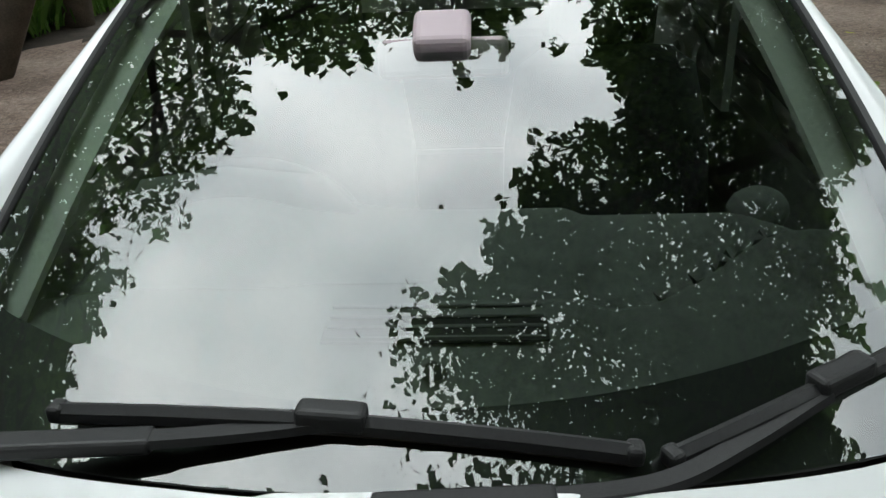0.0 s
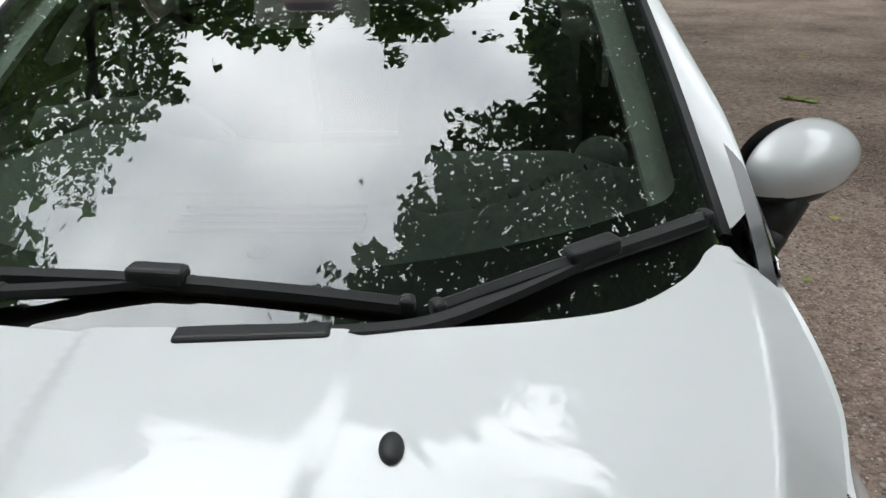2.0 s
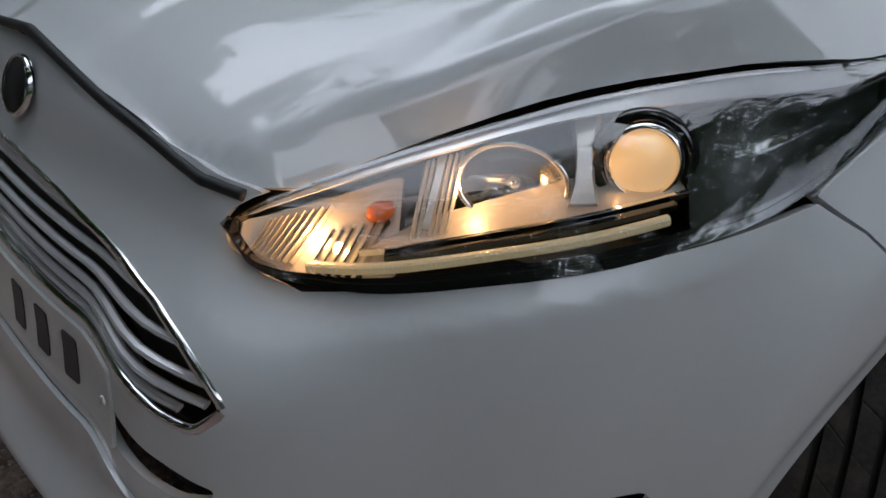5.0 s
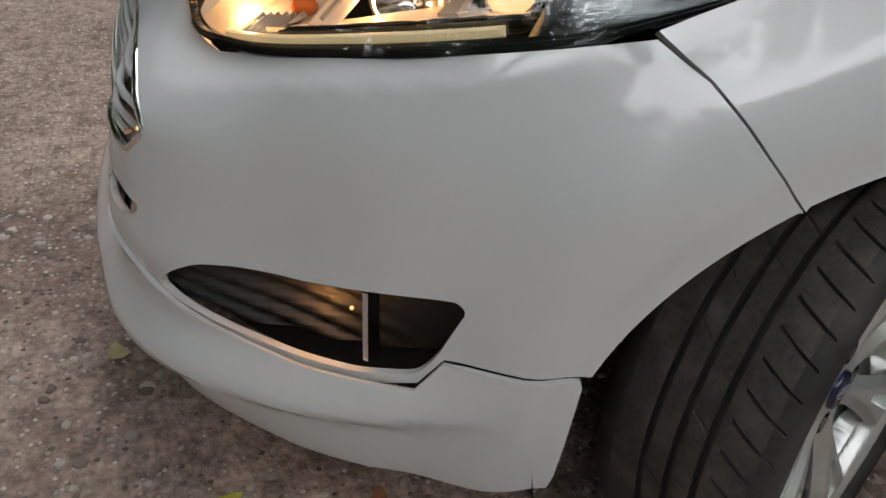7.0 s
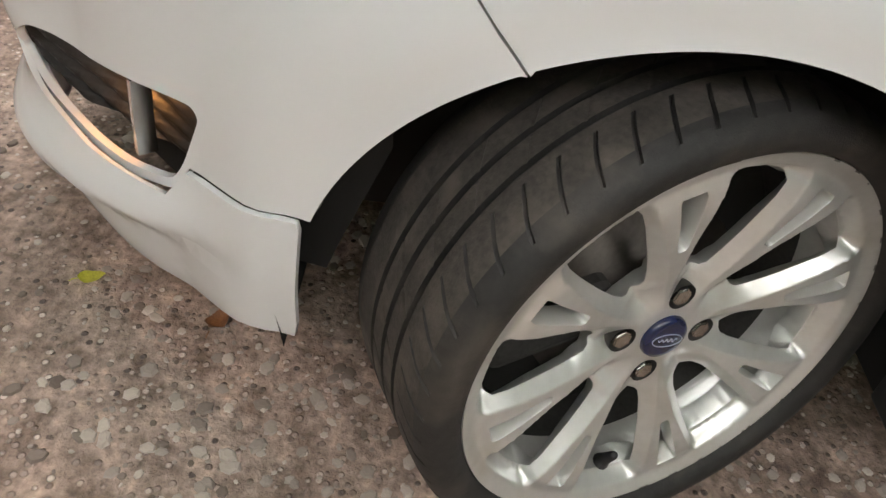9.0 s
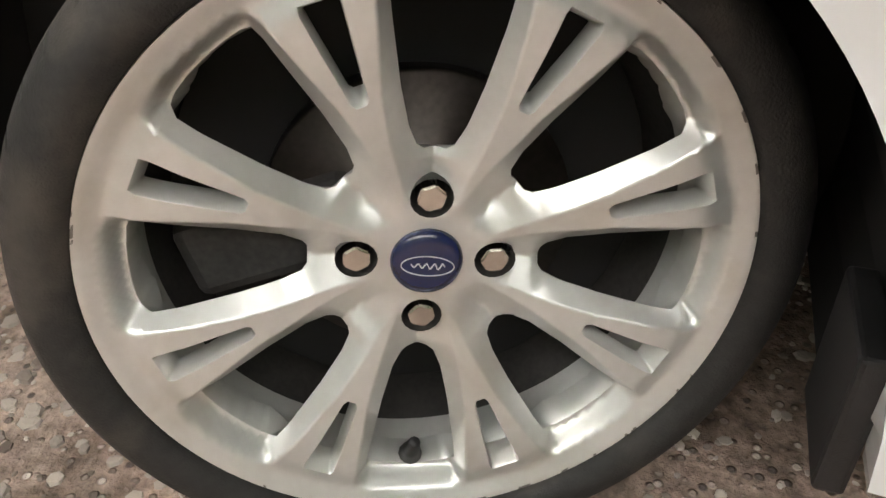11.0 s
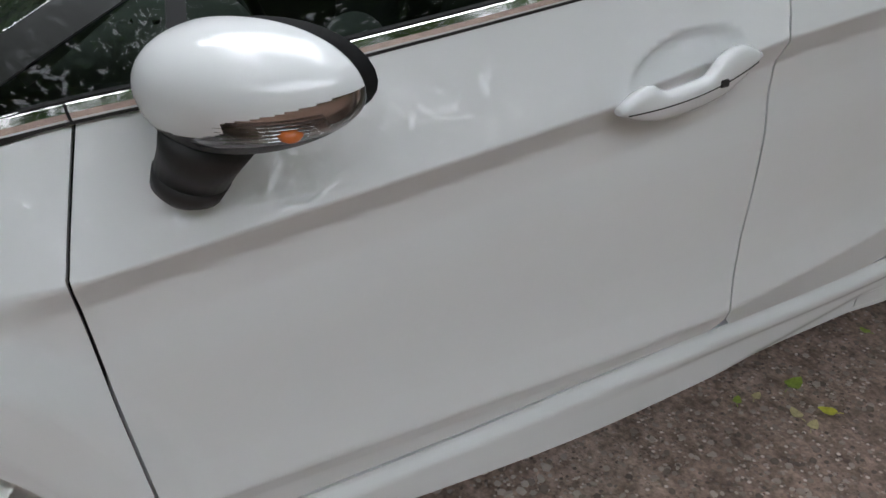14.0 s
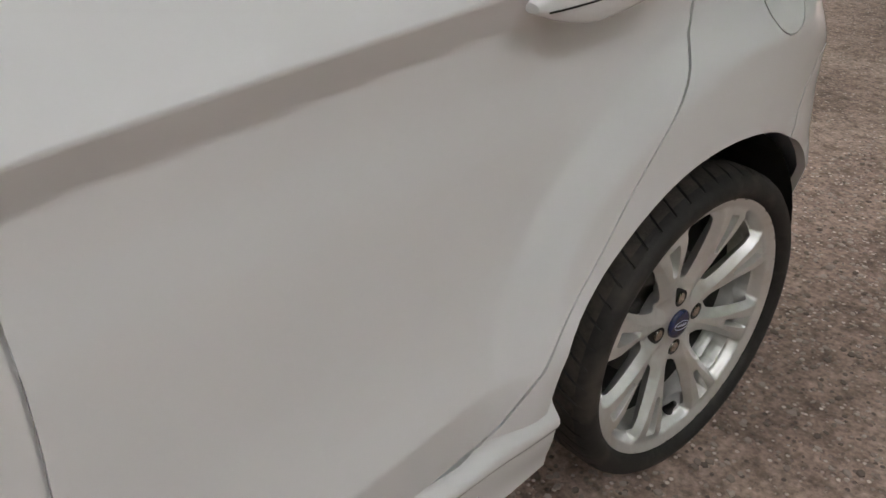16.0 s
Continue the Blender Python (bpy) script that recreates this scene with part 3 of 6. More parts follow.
lip_low = [(MID, 0.19), (-1.1, 0.185), (-0.9, 0.18), (-0.778, 0.18), (-0.70, 0.175), (-0.60, 0.18), (-0.494, 0.20), (-0.402, 0.215), (-0.397, 0.24)]
lip = sym([(u, z - 0.003 + 0.012 * ramp(u, -0.555, -0.60) * ramp(u, -0.99, -0.93)) for u, z in reversed(lip_top)] + [(-0.389, 0.385)] + list(reversed(lip_low)))
part("front_lip", lifted(lip, [], lip_skin, 0.017, 0.007), PAINT, car)


def inner(depth):
    def f(u, z):
        x, y, z = nose(u, z)
        r = math.hypot(x, y)
        return (x - x / r * depth, y - y / r * depth, z)
    return f


def shift(poly, k):
    c = np.mean(np.array(poly), 0)
    return [tuple(c + (np.array(p) - c) * k) for p in poly]


part("grille_backing", lifted(shift(grille_hole, 1.04), [], inner(0.045), 0.03, 0), SEAL, car)
part("intake_backing", lifted(shift(intake_hole, 1.05), [], inner(0.055), 0.03, 0), PLASTIC, car)
# chrome bars across the grille, level in the middle and kinked down towards its ends
for zc, end_u, end_z in ((0.625, 0.262, 0.622), (0.607, 0.340, 0.609), (0.590, 0.388, 0.590), (0.574, 0.420, 0.568), (0.559, 0.424, 0.548), (0.546, 0.395, 0.532)):
    pts = []
    for j in range(33):
        s = -1 + 2 * j / 32
        drop = curve(abs(s), [(0.0, 0.0), (0.50, 0.25), (0.62, 0.30), (0.72, 0.56), (1.0, 1.0)], 0.03)
        pts.append(inner(0.010)(MID + end_u * s, zc + (end_z - zc) * drop))
    part("grille_bar", sweep(pts, [(-0.004, -0.0018), (0.0, -0.0032), (0.005, -0.0028), (0.006, 0.0), (0.004, 0.0028), (-0.001, 0.0032), (-0.004, 0.0018)], up=(0, 0, 1)), BRIGHTBAR, car)
rim = [inner(0.004)(u, z) for u, z in dense(grille_hole, 0.02)]
part("grille_surround", sweep(rim, circle(0.006, 8), closed=True), CHROME, car)

# badge, number plate
badge = part("badge", lathe([(0, 0), (0.004, 0.0), (0.004, 0.032), (0.001, 0.0335), (-0.004, 0.034)], 40), PLASTIC, car, "round black badge with a thin chrome rim")
badge.matrix_local = Matrix.Translation((0, -0.789, 0.712)) @ pose(0, 0, 0, 0, 0, -90) @ pose(0, 0, 0, 0, -22, 0)
ring = part("badge_rim", lathe([(0.002, 0.031), (0.006, 0.0335), (0.003, 0.0365), (-0.002, 0.037)], 40), CHROME, badge)


PLATEINK = material("plate_ink", (0.05, 0.05, 0.052), 0.5)
plate_o = rounded([(MID - 0.300, 0.424), (MID + 0.300, 0.424), (MID + 0.296, 0.522), (MID - 0.296, 0.522)], 0.008, 3)
plate = part("number_plate", lifted(plate_o, [], inner(-0.004), 0.03, 0.004), material("plate_white", (0.72, 0.72, 0.70), 0.4, coat=0.4, vary=0.03), car, "white number plate with dark bars")
for du in (-0.225, -0.160, -0.095, -0.030, 0.070, 0.135, 0.200):
    bar = rounded([(MID + du - 0.015, 0.444), (MID + du + 0.015, 0.444), (MID + du + 0.015, 0.503), (MID + du - 0.015, 0.503)], 0.004, 2)
    part("plate_bar", lifted(bar, [], inner(-0.0055), 0.03, 0.001), PLATEINK, plate)
for du in (-0.280, 0.280):
    p = inner(-0.0055)(MID + du, 0.473)
    part("plate_screw", blob(Matrix.Translation(p) @ Matrix.Diagonal((0.006, 0.003, 0.006, 1)), 12, 8), BRIGHTBAR, plate)

# fog lamp pocket: dark ribbed bowl with a chrome fin
for sgn in (1, -1):
    fog = shift(fog_hole, 1.09)
    bowl = lifted(fog, [], lambda u, z: inner(0.016 + 0.045 * ramp(u, -0.90, -0.62) - 0.006 * math.sin(2 * math.pi * (z + 0.25 * u) / 0.026) * ramp(u, -0.55, -0.70))(u, z), 0.008, 0)
    ob = part("fog_pocket", bowl if sgn > 0 else mirrored(bowl), PLASTIC, car)
    fin_pts = [inner(0.017)(-0.612 + 0.006 * t, 0.441 - 0.088 * t) for t in np.linspace(0, 1, 8)]
    fin_pts = [(sgn * x, y, z) for x, y, z in fin_pts]
    part("fog_fin", sweep(fin_pts, [(-0.004, -0.010), (0.003, -0.010), (0.005, 0.012), (-0.002, 0.012)], up=(0.7 * sgn, -0.7, 0)), SATIN, car)
    b = inner(0.030)(-0.640, 0.400)
    lamp = new("fog_filament", bpy.data.lights.new("fog_filament", "POINT"))
    lamp.data.energy, lamp.data.color, lamp.data.shadow_soft_size = 0.35, (1.0, 0.45, 0.13), 0.005
    g = inner(0.018)(-0.675, 0.412)
    lamp.matrix_world = Matrix.Translation((sgn * g[0], g[1], g[2]))
    part("fog_bulb", blob(Matrix.Translation((sgn * b[0], b[1], b[2])) @ Matrix.Diagonal((0.0025, 0.0025, 0.0025, 1)), 10, 8), BULB, car)


# ---- bonnet ----
EDGE_X = [(-0.757, 0.30), (-0.715, 0.390), (-0.61, 0.432), (-0.45, 0.522), (-0.32, 0.610), (-0.22, 0.688), (-0.15, 0.722), (-0.097, 0.746)]
EDGE_Z = [(-0.78, 0.70), (-0.715, 0.714), (-0.61, 0.743), (-0.45, 0.793), (-0.32, 0.823), (-0.22, 0.834), (-0.15, 0.844), (-0.097, 0.853), (-0.05, 0.872), (0.0, 0.890), (0.05, 0.914), (0.12, 0.936), (0.2, 0.955), (0.255, 0.980), (0.276, 0.992), (0.4, 1.03)]
MIDLINE = [(-0.78, 0.745), (-0.757, 0.760), (-0.70, 0.796), (-0.60, 0.838), (-0.45, 0.878), (-0.30, 0.911), (-0.15, 0.940), (0.0, 0.960), (0.15, 0.977), (0.4, 1.0)]
SHOULDER = [(-0.80, 0.35), (-0.70, 0.385), (-0.60, 0.432), (-0.486, 0.489), (-0.408, 0.529), (-0.319, 0.576), (-0.25, 0.608), (-0.155, 0.642), (-0.055, 0.666), (0.034, 0.684), (0.18, 0.706), (0.4, 0.72)]
CREASE_IN = [(-0.75, 0.075), (-0.475, 0.109), (-0.379, 0.118), (-0.266, 0.133), (-0.10, 0.155), (0.05, 0.166)]
CREASE_OUT = [(-0.70, 0.31), (-0.52, 0.375), (-0.345, 0.44), (-0.19, 0.475), (-0.07, 0.51), (0.05, 0.53)]


def edge_x(y):
    return curve(y, EDGE_X, 0.02) if y < -0.097 else side_x(y, curve(y, EDGE_Z, 0.02)) - 0.003 - 0.045 * ramp(y, 0.2, 0.276)


def bonnet_z(x, y):
    x = abs(x)
    ze, zm, xs = curve(y, EDGE_Z, 0.02), curve(y, MIDLINE, 0.05), curve(y, SHOULDER, 0.05)
    xe = edge_x(max(y, -0.74))
    xs = min(xs, xe - 0.036)
    zs = zm - 0.07 * (zm - ze) - 0.45 * (zm - ze) * ramp(y, -0.25, -0.72)
    zs += (zm - zs) * ramp(y, 0.0, 0.22)
    slope = (ze - zs) / (xe - xs)
    flat = zm - (zm - zs) * (x / xs) ** 2.4
    d = x - xs
    k = 0.007
    z = flat if d < -k else (zs + slope * d if d > k else None)
    if z is None:
        t = (d + k) / (2 * k)
        f0 = zm - (zm - zs) * ((xs - k) / xs) ** 2.4
        s0 = -2.4 * (zm - zs) / xs * ((xs - k) / xs) ** 1.4
        f1 = zs + slope * k
        t2, t3 = t * t, t * t * t
        z = (2 * t3 - 3 * t2 + 1) * f0 + (t3 - 2 * t2 + t) * s0 * 2 * k + (3 * t2 - 2 * t3) * f1 + (t3 - t2) * slope * 2 * k
    ci, co = curve(y, CREASE_IN, 0.06), curve(y, CREASE_OUT, 0.06)
    wi = curve(y, [(-0.5, 0.034), (-0.1, 0.028), (0.03, 0.018)])
    z += 0.0065 * (1 - curve((x - ci) / wi, [(0.0, 0.0), (1.0, 1.0)], 0.10)) - 0.0035
    wo = max(0.014, 0.22 * (-0.33 - y))
    z -= 0.010 * curve((x - co) / wo, [(0.0, 0.0), (1.0, 1.0)], 0.10) * ramp(y, -0.20, -0.48) * (1 - ramp(x, co + wo, co + wo + 0.09))
    return z


def bonnet_at(x, y):
    return (x, y, bonnet_z(x, y))


half_r = [(0.0, 0.058), (0.172, 0.056), (0.271, 0.066), (0.417, 0.086), (0.524, 0.114), (0.597, 0.167), (0.64, 0.216), (0.665, 0.262), (0.685, 0.284)]
half_e = [(edge_x(y) - 0.003, y) for y in (0.276, 0.255, 0.2, 0.12, 0.05, 0.0, -0.05, -0.097, -0.15, -0.21, -0.30, -0.43, -0.52, -0.61, -0.68, -0.722)]
half_f = [(0.327, -0.744), (0.175, -0.757), (0.0, -0.760)]
half = spline(half_r, 4) + spline(half_e, 3) + half_f
bonnet_o = half[:-1] + [(-x, y) for x, y in reversed(half[1:])]
bonnet_o = [p for i, p in enumerate(bonnet_o) if i == 0 or math.hypot(p[0] - bonnet_o[i - 1][0], p[1] - bonnet_o[i - 1][1]) > 1e-4]
part("bonnet", lifted(bonnet_o, [], bonnet_at, 0.0125, 0.016), PAINT, car)
seal_half = spline([(0.0, -0.764), (0.175, -0.761), (0.327, -0.748), (0.352, -0.742), (0.384, -0.726)], 6)
seal_line = [(-x, y) for x, y in reversed(seal_half[1:])] + seal_half
part("bonnet_seal", sweep([(x, y, max(bonnet_z(x, y + 0.006), bonnet_z(0.30, -0.745) - 0.16 * (abs(x) - 0.30)) - 0.007) for x, y in seal_line], circle(0.0062, 10)), SEAL, car, "black rubber seal under the bonnet's front edge")
for sx in (0.24, -0.24):
    nz = part("washer_nozzle", blob(Matrix.Translation((sx, -0.142, bonnet_z(sx, -0.142) + 0.001)) @ pose(0, 0, 0, 7, 0, 4 * (1 if sx > 0 else -1)) @ Matrix.Diagonal((0.0138, 0.023, 0.0105, 1))), PLASTIC, car)

# dark inner body that closes the gaps
for nm, size, at in (("floor_pan", (1.56, 1.70, 0.10), (0, 1.25, 0.26)), ("engine_tray", (0.96, 1.0, 0.36), (0, -0.10, 0.47)), ("boot_floor", (0.96, 0.9, 0.40), (0, 2.55, 0.48))):
    part(nm, block(size, at, 0.02), SEAM, car)
liner_o = sym([(MID, 0.735), (-0.95, 0.68), (-0.60, 0.66), (-0.36, 0.66), (-0.345, 0.45), (-0.42, 0.25), (MID, 0.25)])
part("nose_liner", lifted(liner_o, [], inner(0.085), 0.04, 0), SEAM, car)
for sgn in (1, -1):
    for c in (ARCH_F, ARCH_R):
        prof = []
        bm = bmesh.new()
        rows = []
        for k in range(25):
            a = radians(-15 + 210 * k / 24)
            y, z = c[0] + 0.372 * math.cos(a), c[1] + 0.372 * math.sin(a)
            rows.append([bm.verts.new((sgn * x, y, z)) for x in (0.79, 0.50)])
        for r0, r1 in zip(rows, rows[1:]):
            bm.faces.new((r0[0], r0[1], r1[1], r1[0]))
        wall = [r[1] for r in rows]
        bm.faces.new(wall)
        part("arch_liner", bm, SEAM, car)

# ---- sills ----
SKIRT_TOP = [(0.318, 0.314), (0.40, 0.300), (0.43, 0.289), (0.50, 0.284), (0.70, 0.288), (0.95, 0.298), (1.236, 0.317), (1.484, 0.331), (1.70, 0.342), (1.86, 0.352), (1.95, 0.366), (1.99, 0.388), (2.106, 0.404)]
SKIRT_LOW = [(2.117, 0.258), (2.0, 0.238), (1.70, 0.222), (1.42, 0.205), (1.20, 0.194), (0.95, 0.197), (0.55, 0.217), (0.325, 0.238)]


def skirt_skin(u, z):
    top = curve(u, SKIRT_TOP, 0.04)
    x = 0.846 + 0.016 * ramp(top - z, 0.0, 0.03) + 0.022 * ramp(u, 1.85, 2.1) * ramp(z, 0.25, 0.35)
    x -= 0.010 * ramp(top - z, 0.035, 0.06) * ramp(u, 1.0, 1.6)
    x += 0.012 * ramp(u, 0.5, 0.33)
    line = 0.295 - 0.10 * (1.97 - u) / 0.55
    x -= 0.012 * ramp(z, line + 0.012, line - 0.022) * ramp(u, 1.35, 1.6) * (1 - ramp(u, 1.86, 1.99))
    return (x, u, z)


skirt = spline(SKIRT_TOP, 3) + spline(SKIRT_LOW, 3)
jack_f = [(0.566, 0.249), (0.70, 0.244), (0.70, 0.219), (0.566, 0.226)]
jack_r = [(1.885, 0.274), (1.985, 0.288), (1.985, 0.248), (1.885, 0.240)]
me = lifted(skirt, [jack_f, jack_r], skirt_skin, 0.009, 0.03, hole_edge=0.006)
both("side_skirt", me, PAINT, car)
for jk in (jack_f, jack_r):
    c = np.mean(np.array(jk), 0)
    both("jacking_cover", lifted([(c[0] + (u - c[0]) * 0.975, c[1] + (z - c[1]) * 0.95) for u, z in jk], [], skirt_skin, 0.03, 0.006), PAINT, car)
for sgn in (1, -1):
    bm = block((0.10, 0.022, 0.125), (sgn * 0.80, 0.312, 0.262), 0.004)
    part("mud_flap", bm, PLASTIC, car)


# ---- glasshouse ----
def glass_at(x, v):
    """The windscreen: v from 0 at the cowl to 1 at the roof edge."""
    w = 0.66 - 0.07 * v
    q = (x / 0.66) ** 2
    y0, z0 = 0.085 + 0.215 * q, 0.938 + 0.052 * q
    y1, z1 = 1.045 + 0.055 * q, 1.418 - 0.018 * q
    b = 0.018 * math.sin(math.pi * v)
    return (x * w / 0.66, y0 + (y1 - y0) * v - b * 0.45, z0 + (z1 - z0) * v + b)


gl_o = [(x, -0.12 * (x / 0.66) ** 2) for x in np.linspace(-0.695, 0.695, 20)] + [(0.695, v) for v in (0.25, 0.5, 0.75)] + [(x, 1.0) for x in np.linspace(0.695, -0.695, 20)] + [(-0.695, v) for v in (0.75, 0.5, 0.25)]
ws = part("windscreen", lifted(gl_o, [], glass_at, 0.06, 0), SCREEN, car, "raked windscreen mirroring sky and trees")
ws.visible_shadow = False


def frit_at(x, v):
    a, b, c = glass_at(x, v)
    return (a, b + 0.001, c - 0.004)


frit_i = rounded([(-0.655, 0.10), (0.655, 0.10), (0.668, 0.955), (-0.668, 0.955)], 0.04, 5)
part("windscreen_border", lifted(gl_o, [frit_i], frit_at, 0.05, 0), SEAL, ws)
part("cowl_panel", lifted([(x, 0.045 + 0.20 * (abs(x) / 0.66) ** 2.2) for x in np.linspace(-0.66, 0.66, 21)] + [(x, 0.13 + 0.22 * (x / 0.66) ** 2) for x in np.linspace(0.66, -0.66, 21)], [],
                          lambda x, y: (x, y, 0.922 - 0.012 * (x / 0.66) ** 2 + 0.1 * (y - 0.1)), 0.03, 0), PLASTIC, car)
# side glass and pillars
TOP_RAIL = [(0.195, 0.952), (0.253, 0.998), (0.33, 1.042), (0.45, 1.10), (0.60, 1.168), (0.80, 1.255), (1.0, 1.335), (1.2, 1.395), (1.5, 1.425), (1.9, 1.43), (2.3, 1.405), (2.6, 1.36), (2.75, 1.30)]


def cabin(u, z):
    b = belt(u)
    t = z - b
    x = 0.802 - 0.32 * t - 0.30 * max(t, 0) ** 2
    if u < 0.55:
        x -= 0.048 * ((0.55 - u) / 0.35) ** 1.3 * max(0.0, 1 - t * 2)
    if u > 2.3:
        x -= 0.16 * ((u - 2.3) / 0.6) ** 2
    return (x, u, z)


rail = spline(TOP_RAIL, 4)
frame_o = rail[:] + [(2.9, 1.2)] + [(y, belt(y)) for y in (2.7, 2.4, 2.0, 1.5, 1.2, 0.9, 0.6, 0.45, 0.35, 0.25)]
dlo = [(0.30, 0.980)] + [(y + 0.035, z - 0.028) for y, z in rail[8:-6]] + [(2.40, 1.24), (2.30, belt(2.30) + 0.012)] + [(y, belt(y) + 0.012) for y in (2.0, 1.7, 1.4, 1.1, 0.8, 0.6, 0.45, 0.36)]
both("door_window_frame", lifted(frame_o, [dlo], cabin, 0.025, 0.02), FRAME, car)


def cabin_in(u, z):
    x, y, z = cabin(u, z)
    return (x - 0.012, y, z - 0.002)


for g in both("side_window", lifted(shift(dlo, 1.01), [], cabin_in, 0.05, 0), WINDOW, car):
    g.visible_shadow = False
for sgn in (1, -1):
    for y0, y1 in ((1.47, 1.57),):
        bm = sweep([(sgn * (cabin(y0 + 0.05, z)[0] - 0.004), y0 + 0.05, z) for z in np.linspace(belt(1.52), 1.40, 6)], [(-0.05, -0.004), (0.05, -0.004), (0.05, 0.006), (-0.05, 0.006)], up=(sgn, 0, 0.3))
        part("door_pillar", bm, GLOSS, car)
    q = [(sgn * (cabin(y, belt(y) + z)[0] - 0.010), y, belt(y) + z) for y, z in ((0.555, 0.0), (0.575, 0.06), (0.60, 0.165))]
    part("quarter_light_bar", sweep(q, [(-0.012, -0.006), (0.012, -0.006), (0.012, 0.008), (-0.012, 0.008)], up=(sgn, 0, 0.3)), SEAL, car)
    low = [(sgn * (cabin(y, belt(y))[0] + 0.002), y, belt(y) + 0.002 - 0.008 * ramp(y, 0.40, 0.30)) for y in np.linspace(0.27, 2.36, 50)]
    part("belt_seal", sweep(low, [(-0.008, -0.014), (0.006, -0.014), (0.006, 0.016), (-0.008, 0.016)]), SEAL, car)
    for y0, y1 in ((0.222, 0.430), (0.434, 1.526), (1.532, 2.36)):
        mid = [(sgn * (cabin(y, belt(y))[0] + 0.006), y, belt(y) + 0.004  ) for y in np.linspace(y0, y1, 30)]
        wid = [0.25 + 0.75 * ramp(y, 0.215, 0.30) for y in np.linspace(y0, y1, 30)]
        part("belt_trim", sweep(mid, [(-0.004, -0.013), (0.001, -0.013), (0.005, -0.008), (0.006, 0.0), (0.004, 0.010), (-0.001, 0.013), (-0.004, 0.013)], scale=wid), CHROME, car, "bright chrome strip under the windows")


def roof_at(x, y):
    w = 0.615 - 0.05 * ramp(y, 2.0, 2.8)
    front = curve(y, [(1.04, 1.418), (1.12, 1.436), (1.3, 1.458), (1.6, 1.473), (2.0, 1.474), (2.4, 1.455), (2.8, 1.40)], 0.06)
    return (x, y, front - 0.052 * (abs(x) / w) ** 2.6)


roof_o = [(x, 1.062 + 0.045 * (x / 0.6) ** 2) for x in np.linspace(-0.60, 0.60, 16)] + [(0.62, 1.4), (0.615, 2.0), (0.58, 2.6), (0.55, 2.8), (-0.55, 2.8), (-0.58, 2.6), (-0.615, 2.0), (-0.62, 1.4)]
part("roof", lifted(roof_o, [], roof_at, 0.03, 0.02), PAINT, car)
part("tailgate", block((1.35, 0.10, 0.62), m=pose(0, 2.98, 1.06, 28) , bevel=0.03), PAINT, car)
part("roof_aerial", sweep([(0, 1.28, 1.445), (0, 1.30, 1.462), (0, 1.33, 1.49), (0, 1.40, 1.56)], circle(0.02, 12), scale=[1.3, 1.0, 0.5, 0.22], up=(1, 0, 0)), PLASTIC, car)
for sgn in (1, -1):
    pts = [tuple(np.array(glass_at(sgn * 0.704, v)) + np.array((sgn * 0.004, 0.003, -0.002))) for v in np.linspace(-0.02, 1.0, 16)]
    part("screen_seal", sweep(pts, [(-0.009, -0.012), (0.009, -0.012), (0.009, 0.006), (-0.009, 0.006)], up=(0.4 * sgn, -0.45, 0.8)), SEAL, car)
    bm = bmesh.new()
    rows = []
    for v in np.linspace(-0.015, 1.0, 26):
        a = Vector(glass_at(0.714, v)) + Vector((0.002, 0.002, 0.0))
        y = min(max(a.y + 0.012, 0.235), 1.16)
        b = Vector(cabin(y, curve(y, TOP_RAIL, 0.04)))
        nrm = Vector((0.62, -0.40, 0.68)).normalized()
        rows.append([bm.verts.new(((a + (b - a) * w + nrm * 0.012 * math.sin(math.pi * w) ** 0.6) * 1.0)) for w in np.linspace(0, 1, 8)])
    for y in np.linspace(1.2, 2.75, 20):
        a = Vector(roof_at(0.60 - 0.04 * ramp(y, 2.0, 2.8), y)) + Vector((0, 0, 0.002))
        b = Vector(cabin(y, curve(y, TOP_RAIL, 0.04)))
        nrm = Vector((0.7, 0, 0.7))
        rows.append([bm.verts.new(a + (b - a) * w + nrm * 0.012 * math.sin(math.pi * w) ** 0.6) for w in np.linspace(0, 1, 8)])
    for r0, r1 in zip(rows, rows[1:]):
        for k in range(7):
            bm.faces.new((r0[k], r1[k], r1[k + 1], r0[k + 1])).smooth = True
    if sgn < 0:
        for v in bm.verts:
            v.co.x *= -1
    bmesh.ops.recalc_face_normals(bm, faces=bm.faces)
    part("roof_rail", bm, PAINT, car)


# ---- wheels: axle along local x, outwards +x ----
def spoke_face(r):
    return curve(r, [(0.0, -0.006), (0.035, -0.006), (0.075, -0.003), (0.12, 0.008), (0.19, 0.021), (0.216, 0.023), (0.2255, 0.0195), (0.236, 0.020), (0.243, 0.027), (0.255, 0.028)], 0.006)


EDGE_W = [(0.03, 0.010), (0.05, 0.019), (0.07, 0.024), (0.095, 0.0315), (0.145, 0.0425), (0.20, 0.0485), (0.222, 0.050)]
HOLE_W = [(0.03, 0.0), (0.085, 0.0), (0.095, 0.011), (0.112, 0.0205), (0.145, 0.0285), (0.20, 0.0385), (0.222, 0.0425)]


def wheel_at(y, z):
    """The face of the rim: flat-topped spokes whose flanks slope down to the openings."""
    r, a = math.hypot(y, z), math.atan2(z, y)
    k = (a / (math.pi / 4)) % 1.0
    off = min(k, 1 - k) * (math.pi / 4) * r
    fw, hw = curve(r, EDGE_W), curve(r, HOLE_W)
    t = min(1.5, max(0.0, (fw - off) / max(0.004, fw - hw)))
    fall = 0.015 * t * ramp(r, 0.036, 0.075) * ramp(r, 0.2335, 0.219)
    return (spoke_face(r) - fall, y, z)


def pol(r, deg):
    return (r * math.cos(radians(deg)), r * math.sin(radians(deg)))


